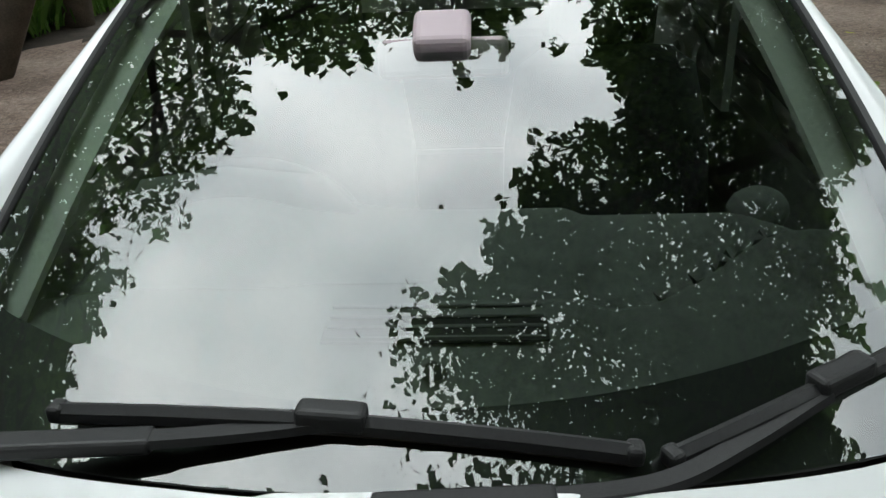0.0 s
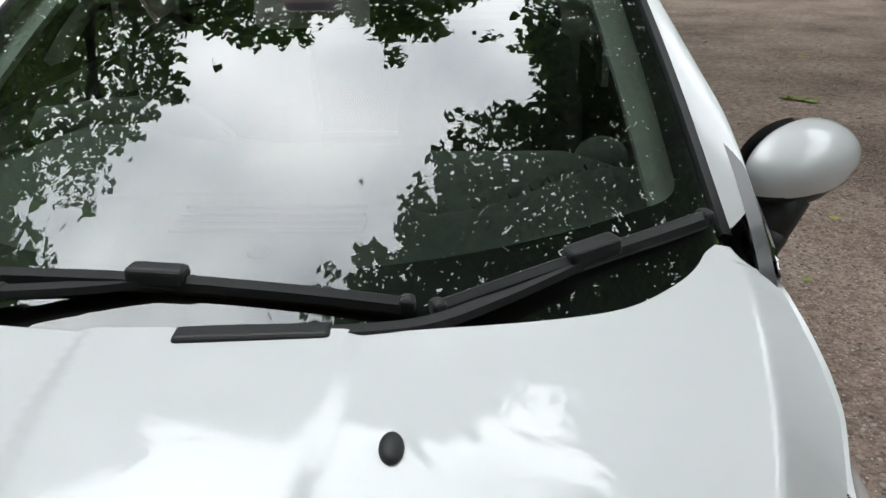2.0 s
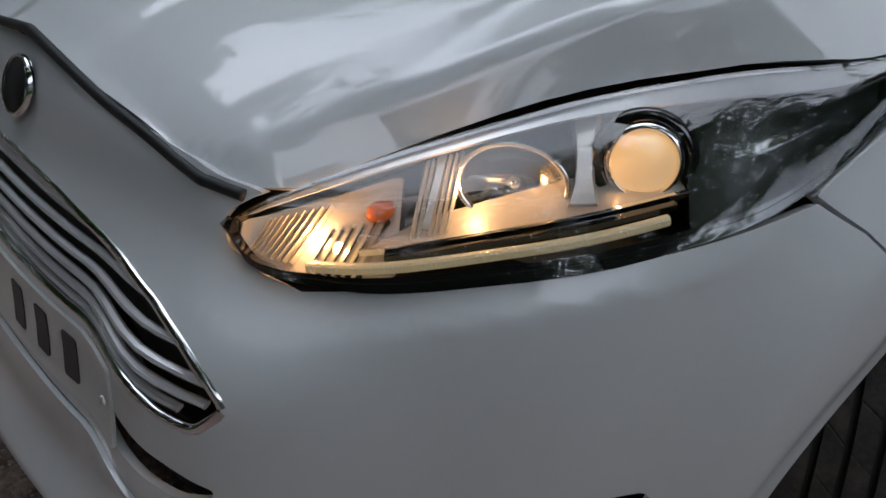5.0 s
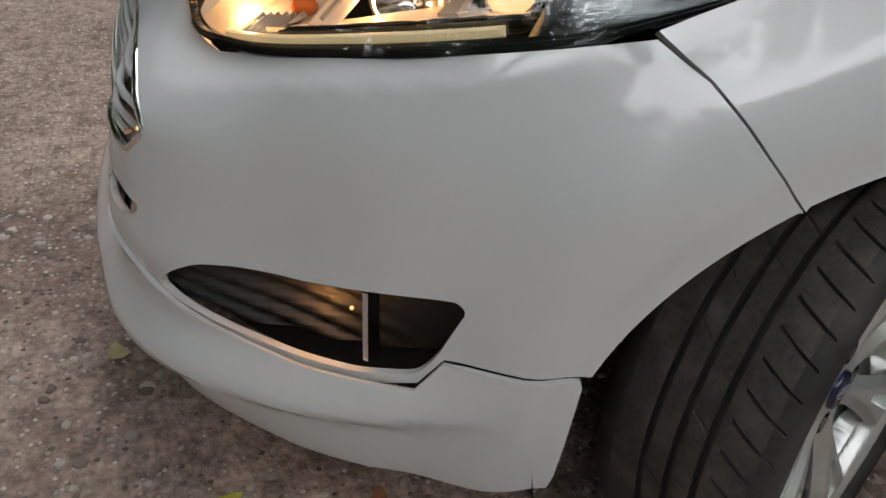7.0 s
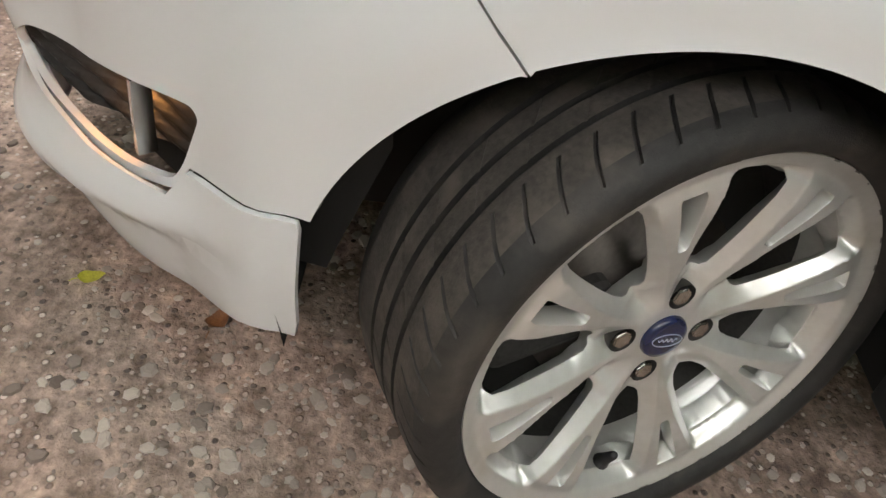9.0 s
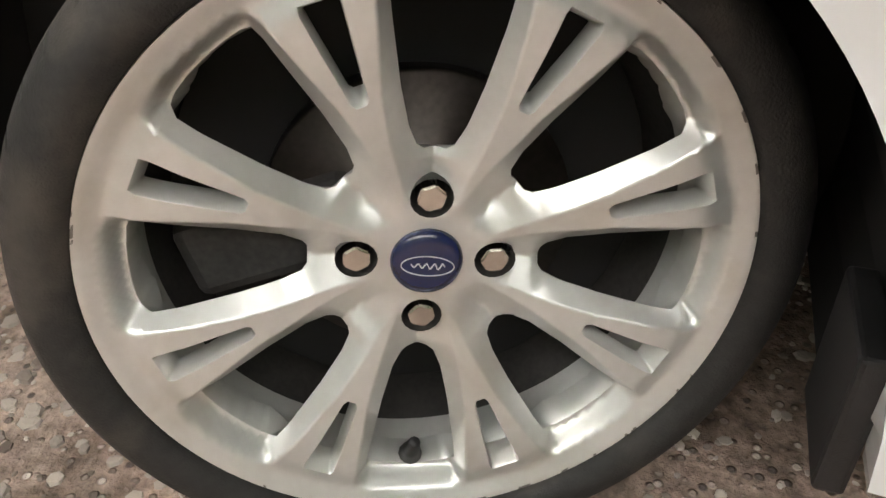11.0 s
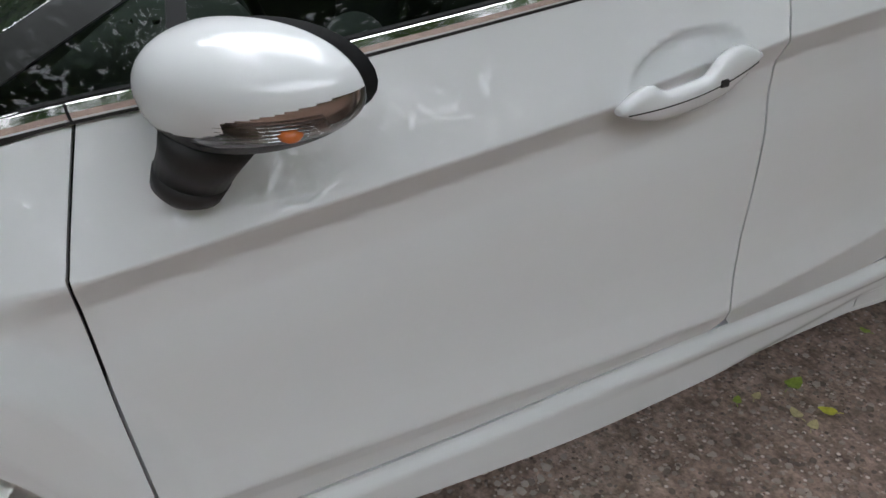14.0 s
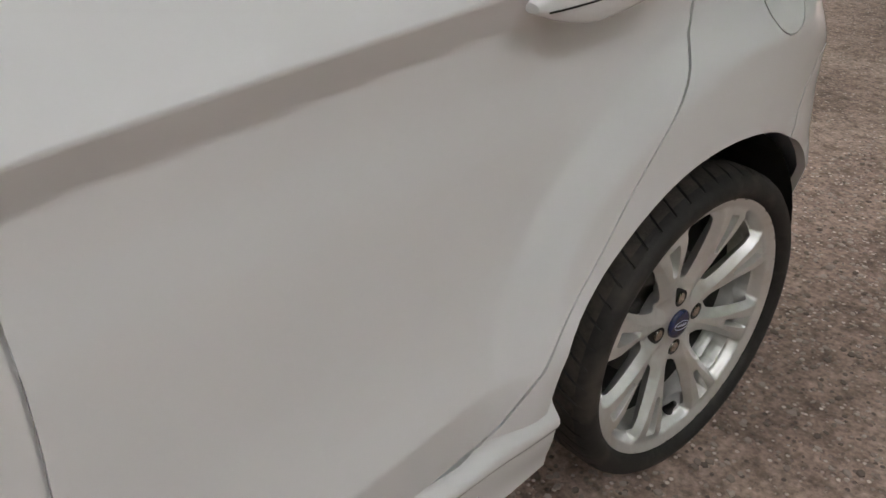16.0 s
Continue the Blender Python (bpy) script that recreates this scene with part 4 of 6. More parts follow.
def window_loop(deg):
    """One of the eight openings between the spokes, pointed at the hub."""
    side = [(0.0915, 5.0), (0.096, 8.2), (0.112, 10.5), (0.145, 11.3), (0.19, 11.1), (0.209, 10.9), (0.2165, 10.0), (0.2185, 8.0), (0.2190, 4.0), (0.2190, 0.0)]
    return [pol(r, deg + a) for r, a in side] + [pol(r, deg - a) for r, a in reversed(side[:-1])]


def slot_loop(deg):
    side = [(0.142, 1.5), (0.146, 2.5), (0.18, 3.2), (0.213, 3.7), (0.2185, 3.3)]
    return [pol(r, deg + a) for r, a in side] + [pol(r, deg - a) for r, a in reversed(side)]


def flank_line(deg, sign, aside):
    """A line beside the edge where a spoke's top breaks into its flank."""
    return [pol(r, deg + sign * math.degrees((curve(r, EDGE_W) + aside) / r)) for r in np.linspace(0.058, 0.214, 30)]


def wheel_meshes():
    holes = [window_loop(45 * k) for k in range(8)] + [slot_loop(22.5 + 45 * k) for k in range(8)]
    holes += [[(0.054 * math.cos(radians(90 * k)) + 0.0165 * math.cos(t), 0.054 * math.sin(radians(90 * k)) + 0.0165 * math.sin(t)) for t in np.linspace(0, 2 * math.pi, 18, endpoint=False)] for k in range(4)]
    outer = [pol(0.2485, a) for a in np.linspace(0, 360, 120, endpoint=False)]
    face = lifted(outer, holes, wheel_at, 0.0045, 0.014, hole_edge=0.026, hole_inset=[0.003] * 8 + [0.0008] * 8 + [0.0] * 4, lip=0.0015, creases=[flank_line(45 * k, sg, d) for k in range(8) for sg in (1, -1) for d in (0.0017, -0.0017)])
    return face


rim_face = wheel_meshes()
rim_face.materials.append(ALLOY)
barrel = lathe([(0.026, 0.2492), (0.012, 0.2480), (-0.012, 0.238), (-0.02, 0.227), (-0.055, 0.218)], 96)
# the deep part of the barrel is coloured dark, as shade behind the openings
inner_barrel = lathe([(-0.055, 0.218), (-0.09, 0.208), (-0.185, 0.212), (-0.19, 0.232)], 72)
tyre_prof = [(0.016, 0.2482), (0.027, 0.2495), (0.033, 0.253), (0.039, 0.260), (0.041, 0.270), (0.039, 0.281), (0.029, 0.2905), (0.017, 0.2955), (0.004, 0.2972), (-0.010, 0.2978), (-0.0215, 0.2979)]
tyre_prof += [(-0.0305, 0.298), (-0.031, 0.2915), (-0.0385, 0.2915), (-0.039, 0.298), (-0.0625, 0.298), (-0.063, 0.2915), (-0.0705, 0.2915), (-0.071, 0.298), (-0.0945, 0.298), (-0.095, 0.2915), (-0.1025, 0.2915), (-0.103, 0.298),
              (-0.14, 0.2972), (-0.16, 0.2935), (-0.172, 0.281), (-0.174, 0.262), (-0.165, 0.243), (-0.16, 0.236)]


def tyre_mesh():
    """The tyre, with grooves round it and sipes cut across the shoulder."""
    n = 728
    bm = bmesh.new()
    rings = []
    for k in range(n):
        a = 2 * math.pi * k / n
        ring = []
        for x, r in tyre_prof:
            if k % 14 == 0 and r > 0.290 and -0.021 < x < 0.028:
                r -= 0.0045
            if k % 24 == 6 and r > 0.297 and (-0.095 < x < -0.07 or -0.063 < x < -0.038):
                r -= 0.0015
            w = a - 1.5 * (0.03 - x) - 9.0 * max(0.0, 0.012 - x) ** 2
            ring.append(bm.verts.new((x, r * math.cos(w), r * math.sin(w))))
        rings.append(ring)
    for k in range(n):
        r0, r1 = rings[k], rings[(k + 1) % n]
        for i in range(len(tyre_prof) - 1):
            f = bm.faces.new((r0[i], r0[i + 1], r1[i + 1], r1[i]))
            f.smooth = True
            sipe = k % 14 in (0, 13) and -0.02 < tyre_prof[i][0] < 0.03
            worn = min(tyre_prof[i][1], tyre_prof[i + 1][1]) > 0.2950 and not sipe
            f.material_index = 1 if worn else 0
    bmesh.ops.recalc_face_normals(bm, faces=bm.faces)
    me = bpy.data.meshes.new("tyre")
    bm.to_mesh(me)
    bm.free()
    me.set_sharp_from_angle(angle=radians(38))
    return me


def nut_mesh():
    bm = bmesh.new()
    bmesh.ops.create_cone(bm, cap_ends=True, segments=6, radius1=0.0122, radius2=0.0118, depth=0.026, matrix=pose(-0.012, 0, 0, 0, 90, 0))
    bmesh.ops.bevel(bm, geom=bm.edges[:], offset=0.0014, segments=2, affect="EDGES")
    for v in [v for v in bm.verts if v.co.x > 0.0]:
        v.co.x += 0.0012 * (1 - (v.co.y ** 2 + v.co.z ** 2) / 0.0122 ** 2)
    return bm


TYRE = tyre_mesh()
BARREL = bpy.data.meshes.new("rim_barrel")
barrel.to_mesh(BARREL)
BARREL.materials.append(ALLOY)
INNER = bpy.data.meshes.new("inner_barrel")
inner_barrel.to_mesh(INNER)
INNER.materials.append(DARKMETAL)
TYRE.materials.append(RUBBER)
TYRE.materials.append(TREAD)


def wheel(at, steer, camber, turn, side):
    root = part("wheel", TYRE, RUBBER, car, "silver multi-spoke alloy wheel with a low-profile tyre")
    root.matrix_local = Matrix.Translation(at) @ pose(0, 0, 0, 0, 0, steer) @ pose(0, 0, 0, 0, camber, 0) @ pose(0, 0, 0, turn, 0, 0 if side > 0 else 0) @ (Matrix() if side > 0 else pose(0, 0, 0, 0, 0, 180))
    part("rim", rim_face, ALLOY, root)
    part("rim_barrel", BARREL, ALLOY, root)
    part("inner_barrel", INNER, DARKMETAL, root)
    cap = part("centre_cap", lathe([(0.002, 0.0), (0.0018, 0.02), (0.0005, 0.0265), (-0.0035, 0.0283), (-0.010, 0.0285)], 40), CAPBLUE, root, "dark blue centre cap with a silver oval")
    ring = [(0.0030, 0.0205 * math.cos(a), 0.0088 * math.sin(a)) for a in np.linspace(0, 2 * math.pi, 40, endpoint=False)]
    o = part("cap_oval", sweep(ring, [(-0.0003, -0.0004), (0.0003, -0.0004), (0.0003, 0.0004), (-0.0003, 0.0004)], closed=True, up=(1, 0, 0)), WHITEPRINT, root)
    o.matrix_local = pose(0, 0, 0, -10 - turn, 0, 0)
    o = part("cap_print", sweep([(0.0030, 0.013 - 0.026 * t, 0.0030 * math.sin(26 * t) * (1 - 0.5 * t)) for t in np.linspace(0, 1, 30)], [(-0.0004, -0.0004), (0.0004, -0.0004), (0.0004, 0.0004), (-0.0004, 0.0004)], up=(1, 0, 0)), WHITEPRINT, root)
    o.matrix_local = pose(0, 0, 0, -10 - turn, 0, 0)
    for k in range(4):
        b = part("wheel_nut", nut_mesh(), STEEL, root)
        b.matrix_local = pose(-0.006, 0.054 * math.cos(radians(90 * k)), 0.054 * math.sin(radians(90 * k)), 14 * k + 5, 0, 0)
        # dark colour gives the shaded ring round the nut
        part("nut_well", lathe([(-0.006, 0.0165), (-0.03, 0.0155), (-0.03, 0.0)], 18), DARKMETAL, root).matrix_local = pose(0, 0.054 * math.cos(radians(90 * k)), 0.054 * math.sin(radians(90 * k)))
    v = part("tyre_valve", sweep([(0.0, 0, -0.206), (0.004, 0, -0.196), (0.012, 0.001, -0.180), (0.013, 0.001, -0.178)], circle(0.0072, 12), scale=[1.5, 1.05, 0.75, 0.6], up=(1, 0, 0)), SEAL, root)
    v.matrix_local = pose(0, 0, 0, 0, 0, 0)
    part("brake_disc", lathe([(-0.075, 0.0), (-0.05, 0.01), (-0.05, 0.065), (-0.066, 0.068), (-0.066, 0.129), (-0.09, 0.129), (-0.09, 0.05)], 48), DISC, root)
    cal = block((0.06, 0.15, 0.07), (-0.07, -0.115, 0.03), 0.012)
    c = part("brake_caliper", cal, DARKMETAL, root)
    c.matrix_local = pose(0, 0, 0, -turn + 12, 0, 0)
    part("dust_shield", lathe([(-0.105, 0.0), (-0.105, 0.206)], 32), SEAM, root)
    return root


wheel((0.799, 0.008, 0.298), 25, -3, -7, 1)
wheel((-0.797, 0.008, 0.298), 25, 0, 40, -1)
wheel((0.797, 2.516, 0.298), 0, 0, 2, 1)
wheel((-0.797, 2.516, 0.298), 0, 0, 10, -1)


# ---- headlights ----
HL_A = [(0.376, -0.747, 0.684), (0.420, -0.744, 0.652), (0.525, -0.688, 0.660), (0.661, -0.551, 0.700), (0.730, -0.410, 0.731), (0.752, -0.270, 0.778), (0.744, -0.105, 0.850)]
HL_B = [(0.379, -0.744, 0.690), (0.393, -0.714, 0.708), (0.437, -0.600, 0.741), (0.540, -0.430, 0.797), (0.628, -0.300, 0.824), (0.698, -0.205, 0.834), (0.742, -0.102, 0.852)]


def along(line, s):
    pts = [k[0] for k in line], [k[1] for k in line], [k[2] for k in line]
    t = np.linspace(0, 1, len(line))
    return np.array([np.mean(np.interp([s - 0.05, s - 0.02, s, s + 0.02, s + 0.05], t, p)) if 0.05 < s < 0.95 else np.interp(s, t, p) for p in pts])


def lamp_at(depth, bulge=0.012):
    """A sheet between the lamp's lower and upper edge; s along, v up, pushed in by depth."""
    def f(s, v):
        a, b = along(HL_A, min(1, max(0, s))), along(HL_B, min(1, max(0, s)))
        p = a + (b - a) * v
        t = along(HL_A, min(1, s + 0.03)) - along(HL_A, max(0, s - 0.03))
        n = np.cross(t, b - a if np.linalg.norm(b - a) > 0.006 else np.array((-0.1, 0.3, 0.9)))
        n = np.cross(t, np.array((-0.35, 0.45, 0.8)))
        n /= np.linalg.norm(n)
        d = depth * math.sin(math.pi * min(1, max(0, s))) ** 0.4 if depth > 0.02 else depth
        return tuple(p + n * (bulge * math.sin(math.pi * v) * math.sin(math.pi * min(1, max(0, s))) ** 0.5 - d))
    return f


def lamp_quad(s0, s1, v0, v1, depth, bulge=0.0, step=0.02, twist=None):
    o = rounded([(s0, v0), (s1, v0), (s1 + (twist or 0), v1), (s0 + (twist or 0), v1)], 0.03, 3)
    return lifted(o, [], lamp_at(depth, bulge), step, 0.004)


def headlight(sgn):
    flipm = (lambda me: me) if sgn > 0 else mirrored
    root = part("headlight", flipm(lifted([(0.0, 0), (1.0, 0), (1.0, 1), (0.0, 1)], [], lamp_at(0.075, 0.0), 0.05, 0)), TAIL, car, "lit swept-back headlight with warm projector lens")
    def add(name, me, mat, label=""):
        if isinstance(me, bmesh.types.BMesh):
            m2 = bpy.data.meshes.new(name)
            me.to_mesh(m2)
            me.free()
            me = m2
        return part(name, flipm(me), mat, root, label)
    full = [(s, 0.0) for s in np.linspace(0, 1, 30)] + [(s, 1.0) for s in np.linspace(1, 0, 30)]
    border = [(s, 0.11 - 0.02 * s) for s in np.linspace(0.035, 0.93, 30)] + [(s, 0.965) for s in np.linspace(0.93, 0.035, 30)]
    add("lamp_gasket", lifted(full, [border], lamp_at(0.004), 0.03, 0.01), GLOSS)
    cover = add("lamp_cover", lifted(full, [], lamp_at(0.0), 0.03, 0), LENS)
    cover.visible_shadow = False
    # indicator bowl with stepped ribs
    add("indicator_bowl", lamp_quad(0.05, 0.335, 0.12, 0.88, 0.042), LITBOWL)
    for k in range(9):
        f = lamp_at(0.034, 0)
        pts = [f(0.10 + 0.012 * k + 0.05 * v, 0.20 + 0.58 * v) for v in np.linspace(0, 1, 6)]
        add("indicator_rib", sweep(pts, [(-0.003, -0.004), (0.003, -0.004), (0.0, 0.005)], up=(0.5, -0.8, 0.3)), LITBOWL)
    for k in range(6):
        f = lamp_at(0.030, 0)
        pts = [f(0.225 + 0.014 * k + 0.03 * v, 0.12 + 0.42 * v) for v in np.linspace(0, 1, 5)]
        add("prism_rib", sweep(pts, [(-0.003, -0.004), (0.003, -0.004), (0.0, 0.004)], up=(0.5, -0.8, 0.3)), SATIN)
    add("indicator_bulb", blob(Matrix.Translation(lamp_at(0.032, 0)(0.315, 0.62)) @ Matrix.Diagonal((0.011, 0.016, 0.011, 1))), AMBER)
    add("side_light", blob(Matrix.Translation(lamp_at(0.040, 0)(0.262, 0.36)) @ Matrix.Diagonal((0.006, 0.006, 0.006, 1)), 10, 8), GLOW)
    f = lamp_at(0.022, 0)
    for k in range(7):
        add("divider_rib", sweep([f(0.352 + 0.0052 * k + 0.010 * v, 0.36 + 0.54 * v) for v in np.linspace(0, 1, 5)], [(-0.0022, -0.002), (0.0022, -0.002), (0.0, 0.0022)], up=(0.5, -0.8, 0.3)), LITBOWL)
    add("divider_bar", sweep([f(0.365 + 0.012 * v, 0.40 + 0.50 * v) for v in np.linspace(0, 1, 6)], [(-0.003, -0.008), (0.003, -0.008), (0.0035, 0.004), (-0.0035, 0.004)], up=(0.5, -0.8, 0.3)), WARMPLATE)
    # main-beam bowl
    n = Vector((0.50, -0.78, 0.36)).normalized()
    q = n.to_track_quat("X", "Z").to_matrix().to_4x4()
    c = Vector(lamp_at(0.030, 0)(0.435, 0.60))
    bowl = add("main_beam_bowl", lathe([(-0.042, 0.0), (-0.040, 0.014), (-0.028, 0.031), (-0.006, 0.043), (0.004, 0.046), (0.002, 0.049)], 40), REFLECTOR)
    bowl.matrix_local = (Matrix.Translation((sgn * c.x, c.y, c.z)) @ (q if sgn > 0 else Vector((-n.x, n.y, n.z)).to_track_quat("X", "Z").to_matrix().to_4x4()) @ Matrix.Diagonal((1, 1.15, 0.82, 1)))
    bulb = add("main_bulb", blob(Matrix.Translation(c - n * 0.02) @ Matrix.Diagonal((0.007, 0.007, 0.007, 1)), 10, 8), CHROME)
    pil = lamp_at(0.026, 0)
    add("bezel_pillar", sweep([pil(0.497 + 0.006 * v, 0.36 + 0.55 * v) for v in np.linspace(0, 1, 9)], [(-0.013, -0.003), (0.013, -0.003), (0.010, 0.006), (-0.010, 0.006)], scale=[1.25, 1.0, 0.8, 0.72, 0.7, 0.74, 0.85, 1.0, 1.15], up=(0.5, -0.8, 0.3)), WARMPLATE)
    # projector
    p = Vector((0.617, -0.440, 0.757))
    qm = q if sgn > 0 else Vector((-n.x, n.y, n.z)).to_track_quat("X", "Z").to_matrix().to_4x4()
    at = Matrix.Translation((sgn * p.x, p.y, p.z)) @ qm
    ln = add("projector_lens", lathe([(0.014, 0.0), (0.0125, 0.010), (0.008, 0.020), (0.0, 0.0275), (-0.006, 0.030)], 40), BULB, "round projector lens glowing warm")
    ln.matrix_local = at
    rg = add("projector_ring", lathe([(-0.008, 0.030), (0.000, 0.0305), (0.002, 0.0335), (-0.004, 0.0375), (-0.020, 0.040)], 40), CHROME)
    rg.matrix_local = at
    hood = add("projector_hood", lathe([(-0.012, 0.040), (-0.008, 0.047), (-0.020, 0.052), (-0.035, 0.050)], 40), GLOSS)
    hood.matrix_local = at
    # shelf under the lamps, chrome line and running-light strip
    sh = [lamp_at(0.014, 0)(s, 0.30) for s in np.linspace(0.30, 0.60, 14)]
    sh2 = [tuple(np.array(lamp_at(0.050, 0)(s, 0.52 + 0.05 * math.sin(math.pi * k / 13)))) for k, s in enumerate(np.linspace(0.36, 0.60, 14))]
    bm = bmesh.new()
    r0, r1 = [bm.verts.new(v) for v in sh], [bm.verts.new(v) for v in sh2]
    for k in range(13):
        bm.faces.new((r0[k], r0[k + 1], r1[k + 1], r1[k]))
    add("bezel_shelf", bm, LITBOWL)
    add("bezel_line", sweep(sh, [(-0.002, -0.003), (0.002, -0.003), (0.002, 0.003), (-0.002, 0.003)]), CHROME)
    sh = [lamp_at(0.012, 0)(s, 0.25) for s in np.linspace(0.33, 0.585, 14)]
    add("bezel_step", sweep(sh, [(-0.004, -0.003), (0.004, -0.003), (0.004, 0.003), (-0.004, 0.003)]), GLOSS)
    st = [lamp_at(0.009, 0)(s, 0.165 + 0.02 * s) for s in np.linspace(0.235, 0.575, 24)]
    add("running_light", sweep(st, [(-0.003, -0.005), (0.002, -0.005), (0.004, -0.002), (0.004, 0.003), (0.002, 0.005), (-0.003, 0.005)]), DRL, "prismatic running-light strip, faintly yellow")
    # gloss tail with bright flutes
    add("tail_panel", lamp_quad(0.60, 0.93, 0.05, 0.93, 0.016, 0.004), TAIL)
    brow = [(s, curve(s, [(0.05, 0.89), (0.45, 0.91), (0.62, 0.85), (0.75, 0.78), (0.97, 0.70)], 0.03)) for s in np.linspace(0.06, 0.955, 30)]
    add("brow_trim", lifted(brow + [(s, 0.955) for s in np.linspace(0.955, 0.06, 30)], [], lamp_at(0.007, 0.003), 0.03, 0.003), BRIGHTBAR, "bright chrome brow along the upper edge")
    wedge = [(0.645, 0.44), (0.70, 0.42), (0.78, 0.45), (0.84, 0.53), (0.78, 0.52), (0.70, 0.495)]
    add("tail_blade", lifted(rounded(wedge, 0.02, 3), [], lamp_at(0.009, 0.0), 0.03, 0.003), CHROME, "bright blade in the lamp's tail")
    pts = [lamp_at(0.003, 0)(s, 0.055) for s in np.linspace(0.12, 0.97, 60)]
    add("gasket_serration", sweep(pts, [(-0.0015, -0.0015), (0.0015, -0.0015), (0.0, 0.0015)]), PLASTIC)
    return root


headlight(1)
headlight(-1)

# the small filament lamps behind the covers
for sgn in (1, -1):
    for s, v, depth, power in ((0.235, 0.50, 0.018, 0.6), (0.40, 0.66, 0.018, 0.4), (0.53, 0.56, 0.010, 0.3)):
        x, y, z = lamp_at(depth, 0)(s, v)
        lamp = new("filament", bpy.data.lights.new("filament", "POINT"))
        lamp.data.energy, lamp.data.color, lamp.data.shadow_soft_size = power, (1.0, 0.50, 0.17), 0.005
        lamp.matrix_world = Matrix.Translation((sgn * x, y, z))


# ---- door mirrors ----
def mirror(sgn):
    c = Vector((0.921, 0.628, 1.015))
    ax = Vector((0.775, 0.632, 0.02)).normalized()
    back = Vector((-0.632, 0.775, 0)).normalized()
    src = bmesh.new()
    bmesh.ops.create_uvsphere(src, u_segments=160, v_segments=110, radius=1)
    def place(v, k=1.0):
        x, y, z = v
        # along ax, back (towards the glass), up
        sx = math.copysign(abs(x) ** 0.92, x)
        yy = y if y < 0 else y * 0.35
        taper = 1 - 0.16 * sx
        if z > 0:
            zz = z * 0.073 * (0.9 + 0.1 * taper)
        else:
            zz = z * (0.078 - 0.02 * sx)
        p = c + ax * (0.150 * sx * k) + back * (0.098 * yy * k) + Vector((0, 0, zz * k))
        return Vector((sgn * p.x, p.y, p.z))
    def piece(keep, k=1.0):
        bm = src.copy()
        drop = [f for f in bm.faces if not keep(f.calc_center_median())]
        bmesh.ops.delete(bm, geom=drop, context="FACES")
        for v in bm.verts:
            v.co = place(v.co, k)
        for f in bm.faces:
            f.smooth = True
        bmesh.ops.recalc_face_normals(bm, faces=bm.faces)
        if k < 1.0:
            return bm
        return bm
    low = lambda p: p.z < -0.42 - 0.06 * p.x
    lens = lambda p: p.x > -0.12 and p.y < 0.30 and -0.62 < p.z < -0.04 + 0.34 * (p.x - 0.5) and not (p.x < 0.2 and p.z > -0.30 + 0.5 * (p.x - 0.2))
    root = part("door_mirror", piece(lambda p: not low(p) and not lens(p) and p.y < 0.55), PAINT, car, "white door mirror with a black foot and clear indicator")
    part("mirror_underside", piece(lambda p: low(p) and not lens(p), 0.995), PLASTIC, root)
    part("indicator_lens", piece(lens, 1.0), INDIC, root)
    part("indicator_back", piece(lens, 0.955), SATIN, root)
    am = Vector((sgn, 1, 1)) * place(Vector((0.62, -0.70, -0.40)).normalized(), 0.97)
    part("indicator_bulb", blob(Matrix.Translation(place(Vector((0.60, -0.62, -0.42)).normalized(), 0.965)) @ Matrix.Diagonal((0.014, 0.014, 0.009, 1)), 12, 8), AMBER, root)
    for k in range(5):
        z = -0.20 - 0.075 * k
        pts = [place(Vector((x, -math.sqrt(max(0.01, 1 - x * x - z * z)), z)), 0.985) for x in np.linspace(0.12, 0.86, 10)]
        part("lens_rib", sweep(pts, [(-0.0015, -0.0012), (0.0015, -0.0012), (0.0, 0.0015)]), SATIN, root)
    part("mirror_rim", piece(lambda p: p.y >= 0.45, 1.01), PLASTIC, root)
    gl = [place(Vector((0.88 * math.cos(a), 1.0, 0.88 * math.sin(a))), 1.0) + Vector((0, 0.012, 0)) for a in np.linspace(0, 2 * math.pi, 30, endpoint=False)]
    bm = bmesh.new()
    bm.faces.new([bm.verts.new(v) for v in gl])
    part("mirror_glass", bm, CHROME, root)
    src.free()
    foot = [(0.892, 0.576, 0.955), (0.878, 0.562, 0.925), (0.862, 0.550, 0.898), (0.850, 0.541, 0.876), (0.840, 0.535, 0.862)]
    foot = [(sgn * x, y, z) for x, y, z in foot]
    part("mirror_foot", sweep(foot[:3], circle(0.047, 24, 0.036), scale=[1.25, 1.08, 1.0], up=(sgn, 0, 0)), PLASTIC, root)
    part("mirror_base", sweep(foot[2:], circle(0.047, 24, 0.036), scale=[1.04, 0.96, 0.62], up=(sgn, 0, 0)), PLASTIC, root)


mirror(1)
mirror(-1)


